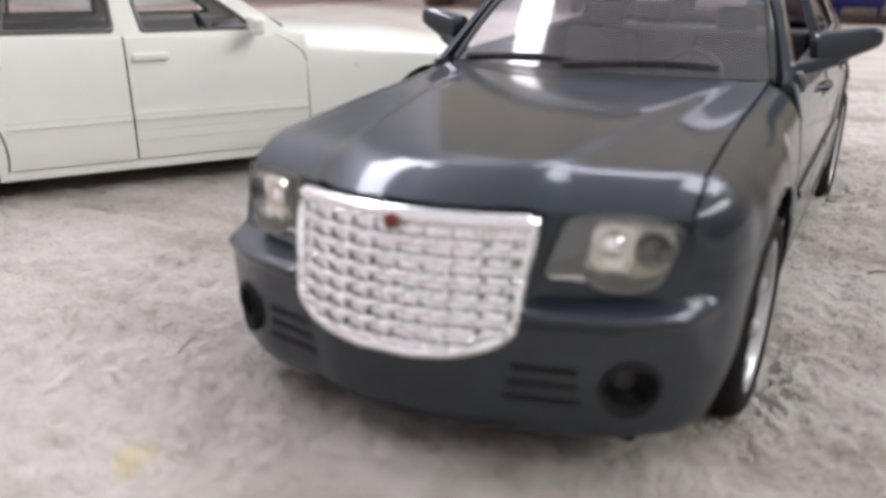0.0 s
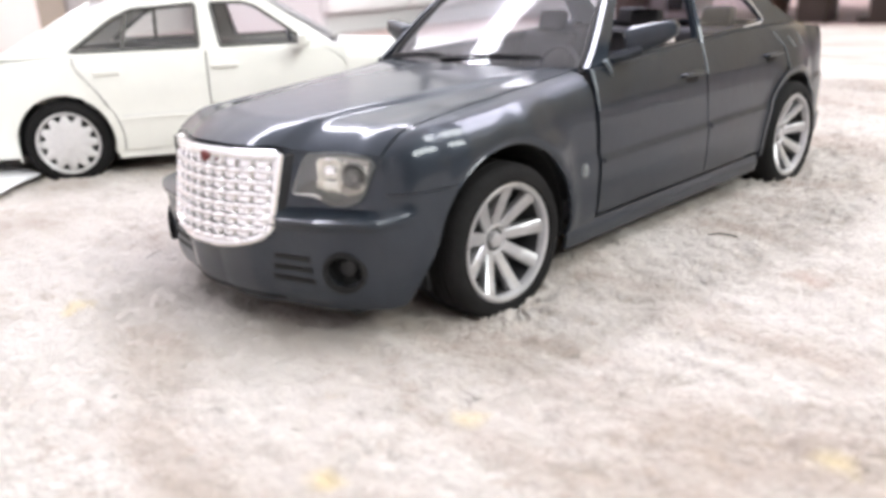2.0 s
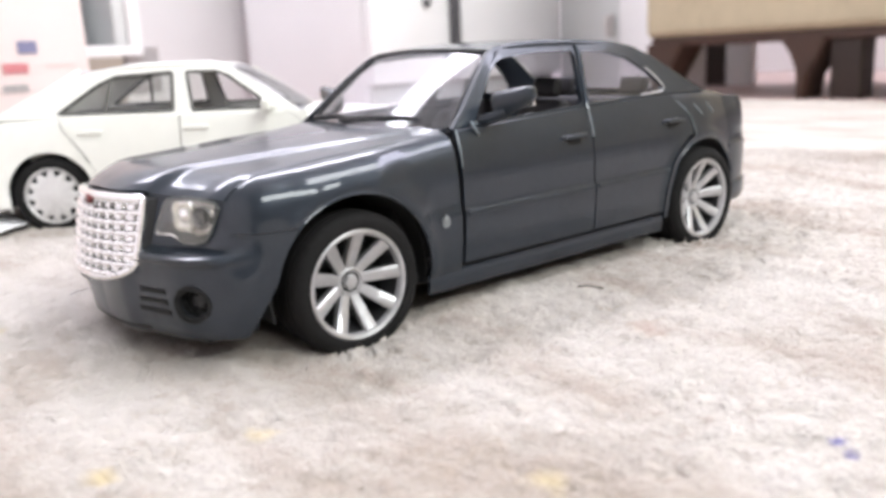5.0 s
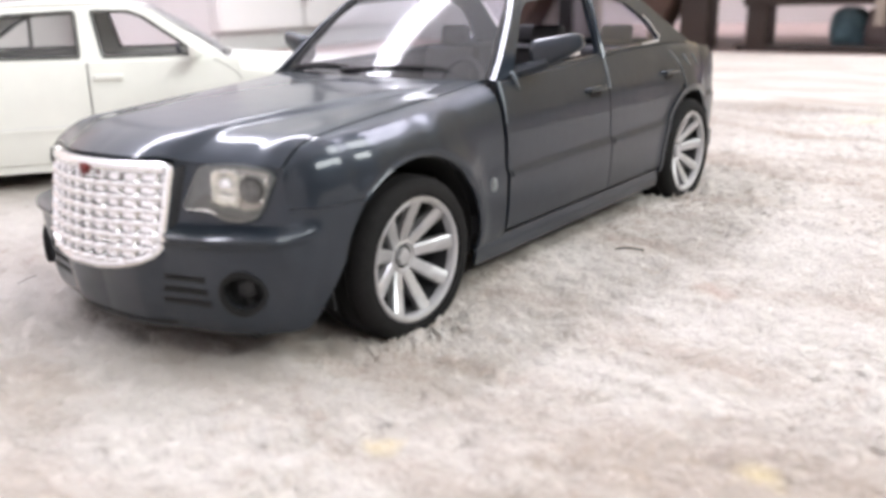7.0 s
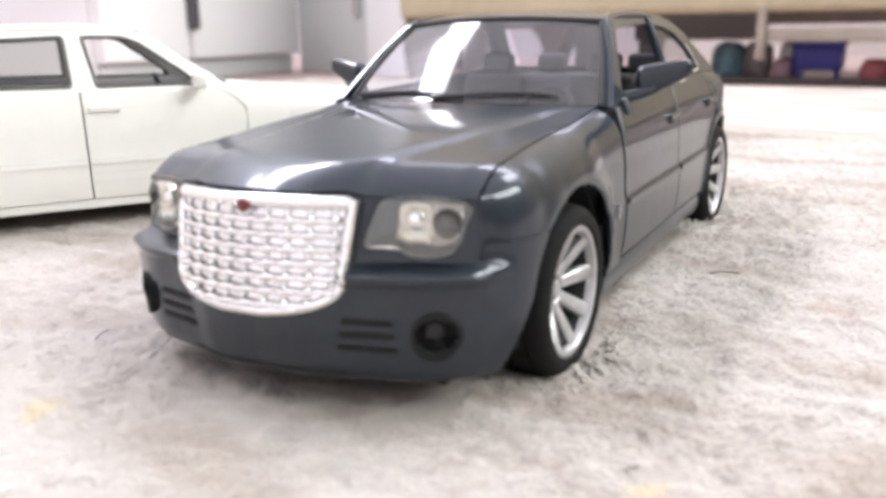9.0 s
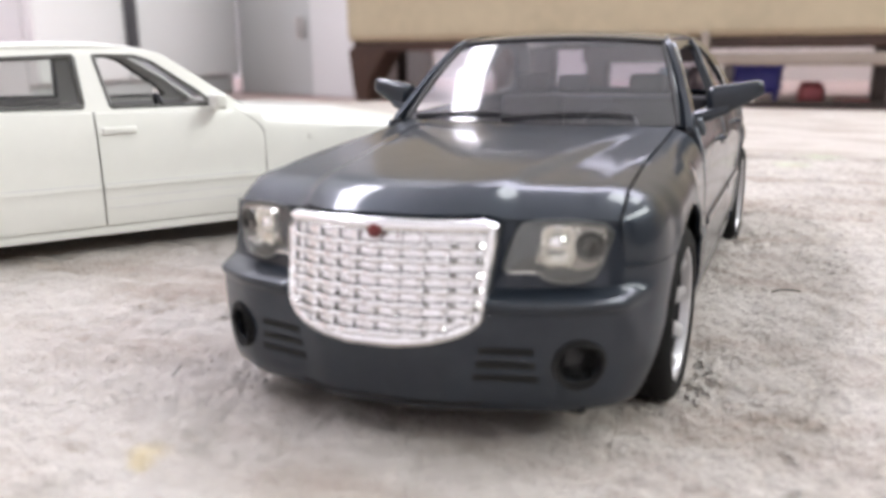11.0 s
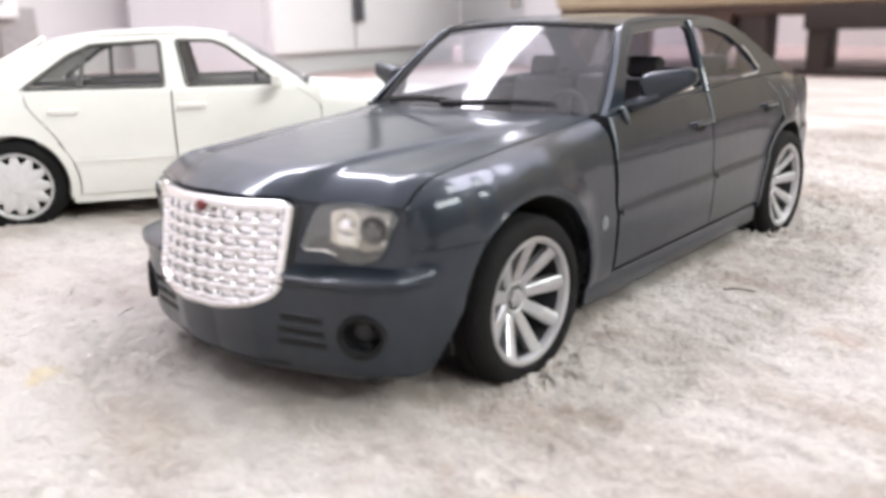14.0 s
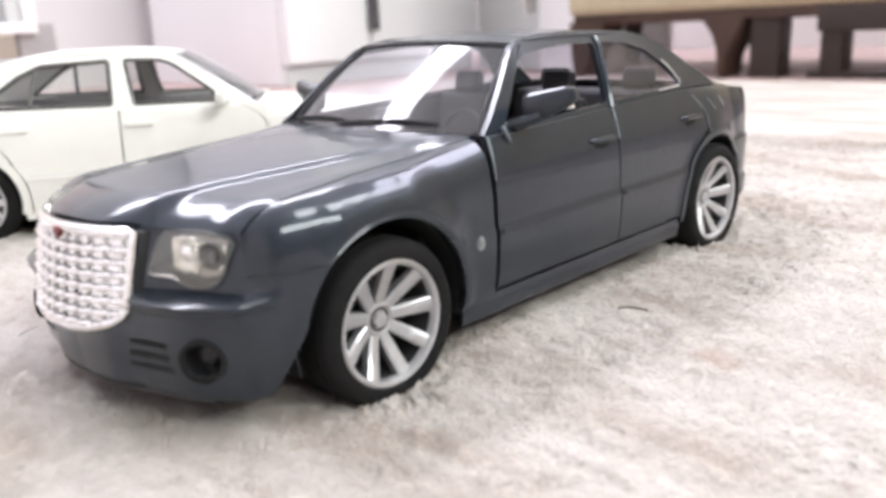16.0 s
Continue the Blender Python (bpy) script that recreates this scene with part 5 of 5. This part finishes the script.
def build_sofa():
    """Cloth front over a carved rail on short legs."""
    s = thing("sofa", pose(-0.51, 0.84, FZ), "beige cloth sofa on short carved reddish wooden legs", "sofa")
    part("seat", cube((-0.017, 0, 0.078), (2.0, 0.34, 0.42), .012), BEIGE, s, size=1)
    # Backrest stands out of view, added to darken the bonnet's reflection.
    part("backrest", cube((0, 0.20, 0.40), (2.0, 0.36, 0.84), .03), BEIGE, s, size=1)
    part("armrest", cube((-0.035, 0.0, 0.41), (0.13, 0.30, 0.58), .03), BEIGE, s, size=1)
    part("rail", cube((-0.010, 0.006, 0.066), (2.0, 0.03, 0.080), .003), WOOD, s, size=1)
    def leg(outline, y0, y1, name="leg", mat=WOOD):
        bm = bmesh.new()
        f = bm.faces.new([bm.verts.new((x, y0, z)) for x, z in outline])
        for v in bmesh.ops.extrude_face_region(bm, geom=[f])["geom"]:
            if isinstance(v, bmesh.types.BMVert):
                v.co.y = y1
        bmesh.ops.bevel(bm, geom=bm.edges[:], offset=.002, segments=2, affect="EDGES")
        return part(name, bm, mat, s, size=1)
    leg([(-0.014, 0.07), (0.046, 0.07), (0.036, 0.055), (0.020, 0.03), (0.012, 0.0), (-0.006, 0.0), (-0.010, 0.03)], 0.0, 0.05)
    leg([(0.176, 0.07), (0.232, 0.07), (0.225, 0.052), (0.211, 0.026), (0.207, 0.0), (0.198, 0.0), (0.198, 0.03), (0.190, 0.052)], 0.0, 0.05)
    for x0, x1, y in ((0.234, 0.268, 0.01), (0.313, 0.336, 0.01), (0.625, 0.641, 0.03)):
        part("post", cube((x0, y, 0), (x1, y + 0.035, 0.075), .002), DARKWOOD, s, size=1)
    part("divider", cube((0.446, 0.0, 0.028), (0.456, 0.02, 0.085), .002), PALEWOOD, s, size=1)
    part("board", cube((0.458, 0.002, 0.047), (1.6, 0.016, 0.061), .002), PALEWOOD, s, size=1)
    part("under_rail", cube((0.31, 0.004, 0.050), (0.446, 0.03, 0.075), .002), DARKWOOD, s, size=1)
    # Dark strip along the floor under the sofa's front.
    part("low_dark_strip", cube((0.30, 0.012, 0.0), (1.6, 0.03, 0.008), .002), DARKWOOD, s, size=1)
    return s


def lump(name, lo, hi, mat, label, category, seed=0.0, rough=0.25):
    """A soft crumpled heap."""
    bm = bmesh.new()
    bmesh.ops.create_icosphere(bm, subdivisions=3, radius=1)
    for v in bm.verts:
        k = 1 + rough * noise.noise(v.co * 1.7 + Vector((seed, 0, 0))) + rough * .5 * noise.noise(v.co * 4 + Vector((seed, 3, 0)))
        v.co = v.co.normalized() * k
        v.co = Vector(tuple((math.copysign(abs(c) ** .7, c)) for c in v.co))
        v.co = Vector([lerp(l, h, .5 + .5 * max(-1, min(1, c))) for l, h, c in zip(lo, hi, v.co)])
    ob = part(name, bm, mat, None, size=1)
    return tagged(ob, label, category)


def build_under_sofa():
    lump("cloth", (-0.125, 0.90, FZ), (-0.085, 0.96, 0.034), TEAL, "crumpled teal cloth lying under the sofa", "cloth", 1.0)
    lump("cloth", (-0.088, 0.90, FZ), (-0.056, 0.96, 0.034), GREYCLOTH, "crumpled grey cloth lying under the sofa", "cloth", 2.0)
    lump("bag", (-0.055, 0.90, FZ), (-0.028, 0.95, 0.016), ROSE, "small rose plastic bag under the sofa", "bag", 3.0)
    lump("ball", (-0.048, 0.92, 0.010), (-0.022, 0.95, 0.034), PAPER, "crumpled white paper ball on a rose bag", "paper", 4.0)
    b = thing("storage_box", pose(-0.03, 0.89, FZ), "bright blue plastic box under the sofa", "box")
    part("body", cube((0, 0, 0.014), (0.052, 0.06, 0.043), .005), BLUEPL, b, size=1)
    part("lid", cube((-0.002, -0.002, 0.041), (0.054, 0.062, 0.049), .002), BLUEPL, b, size=1)
    for x in (0.004, 0.044):
        part("foot", cube((x, 0.004, 0), (x + 0.005, 0.05, 0.016), .001), BLUEPL, b, size=1)
    lump("toy_block", (0.040, 0.88, FZ), (0.070, 0.92, 0.016), CRIMSON, "dull red plastic lump under the sofa", "toy", 5.0, .15)
    slab("red_mat", (0.080, 0.88, FZ), (0.13, 0.94, FZ + 0.008), CRIMSON, "folded red mat lying under the sofa", "mat", "")
    d = thing("speaker_box", pose(-0.609, 1.10, FZ), "dark grey box standing behind the sofa legs", "box")
    part("body", cube((-0.014, 0, 0.008), (0.040, 0.03, 0.12), .003), DARKWOOD, d, size=1)
    part("foot", cube((-0.010, 0.004, 0), (0.036, 0.026, 0.009), .002), DARKWOOD, d, size=1)
    b = thing("white_panel", pose(-0.566, 1.10, FZ), "white upright board standing behind the sofa legs", "board")
    part("board", cube((0, 0, 0), (0.044, 0.018, 0.13), .002), WHITE, b, size=1)


def build_carton():
    c = thing("carton", pose(-0.66, 0.155, FZ, 0, 0, 8), "large pale pink carton with faded printed marks", "carton")
    part("body", cube((-0.30, -0.55, 0), (0, 0, 0.34), .004), CARTON, c, size=1)
    part("flap", cube((-0.298, -0.548, 0.338), (-0.002, -0.28, 0.343), .001), CARTON, c, size=1)
    for lo, hi, m in (((-0.0645, 0.090), (-0.0475, 0.101), PRINT_BLUE), ((-0.080, 0.0725), (-0.058, 0.0815), PRINT_RED), ((-0.0824, 0.056), (-0.0605, 0.0625), PRINT_SHADOW_GREY), ((-0.04, 0.078), (-0.012, 0.082), CARTON)):
        part("printed_bar", cube((0.0005, lo[0], lo[1]), (0.0012, hi[0], hi[1])), m, c, size=1, smooth=False)


def build_wall_box():
    b = thing("wall_unit", pose(-0.90, 0.20, FZ), "white framed unit with a dark open front", "shelf unit")
    part("base", cube((-0.20, -0.03, 0), (0, 0.065, 0.088), .002), PALEWOOD, b, size=1)
    # Grey board put in for the shadow beside the base.
    part("shadow_board", cube((-0.2, 0.07, 0.04), (-.01, 0.115, 0.10), .002), PRINT_SHADOW_GREY, b, size=1)
    part("back", cube((-0.21, -0.02, 0.09), (-0.20, 0.085, 0.40), .001), GAP, b, size=1)
    part("bottom", cube((-0.20, -0.02, 0.088), (0.0, 0.092, 0.102), .002), WHITE, b, size=1)
    part("side", cube((-0.20, 0.076, 0.102), (0.0, 0.092, 0.40), .002), WHITE, b, size=1)
    part("side", cube((-0.20, -0.03, 0.102), (0.0, -0.02, 0.40), .002), WHITE, b, size=1)
    part("top", cube((-0.20, -0.03, 0.40), (0.0, 0.092, 0.412), .002), WHITE, b, size=1)
    part("lining", cube((-0.19, 0.060, 0.103), (-0.004, 0.075, 0.40), .001), GREYBOARD, b, size=1)


build_cabinet()
build_wardrobe()
build_sofa()
build_under_sofa()
build_carton()
build_wall_box()


# ---- housings of the wall tubes, added east fill and added ceiling fill ----
def build_lamps():
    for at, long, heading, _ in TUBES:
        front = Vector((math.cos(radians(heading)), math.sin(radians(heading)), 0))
        t = thing("tube_and_fill_lamp", pose(*(Vector(at) - front * 0.05), 0, 0, heading), "unseen long white wall tube lamp, the east one added as fill", "lamp", "wall tube lamps")
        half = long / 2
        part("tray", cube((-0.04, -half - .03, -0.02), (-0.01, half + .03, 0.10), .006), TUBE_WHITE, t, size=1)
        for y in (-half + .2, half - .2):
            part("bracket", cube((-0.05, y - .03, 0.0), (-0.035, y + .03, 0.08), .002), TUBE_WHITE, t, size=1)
    # Tray for the added ceiling fill.
    sx, sy = FILL_SIZE
    for at, _ in FILL_PANELS:
        p = thing("fill_panel", pose(*at, CEIL), "unseen white ceiling panel added as fill light", "lamp", "ceiling panel lamps")
        part("tray", cube((-sx / 2 - .02, -sy / 2 - .02, -0.03), (sx / 2 + .02, sy / 2 + .02, 0), .006), TUBE_WHITE, p, size=1)


build_lamps()


# ---- small things on the carpet ----
def bent_fibre(name, pts, r, mat, label, category):
    ob = part(name, tube(pts, r, 6), mat, None, size=1)
    return tagged(ob, label, category)


bent_fibre("thread", [(0.0510, 0.0570, 0.0028), (0.0530, 0.0582, 0.0032), (0.0550, 0.0588, 0.0031), (0.0570, 0.0592, 0.0030)], 0.00015, GAP, "short black thread lying on the carpet", "thread")
bent_fibre("thread", [(-0.0440, -0.0345, 0.0022), (-0.0448, -0.032, 0.0026), (-0.0462, -0.0295, 0.0022)], 0.0001, HANDLE, "fine grey thread lying on the carpet", "thread")


def build_paper():
    bm = bmesh.new()
    us, vs = steps(0, 1, 14), steps(0, 1, 8)

    def corner(u, v):
        a, c = Vector((-0.245, -0.030)).lerp(Vector((-0.166, -0.017)), u), Vector((-0.215, -0.120)).lerp(Vector((-0.128, -0.068)), u)
        p = a.lerp(c, v)
        return (p.x, p.y, 0.0022 + 0.0012 * math.sin(u * 3 + v * 2) + 0.0006 * math.sin(v * 9))

    grid = [[bm.verts.new(corner(u, v)) for v in vs] for u in us]
    for i in range(len(us) - 1):
        for j in range(len(vs) - 1):
            bm.faces.new((grid[i][j], grid[i + 1][j], grid[i + 1][j + 1], grid[i][j + 1]))
    bm.normal_update()
    thicken(bm, .0003)
    tagged(part("paper_sheet", bm, PAPER, None, size=1), "white sheet of paper lying on the carpet", "paper")


build_paper()
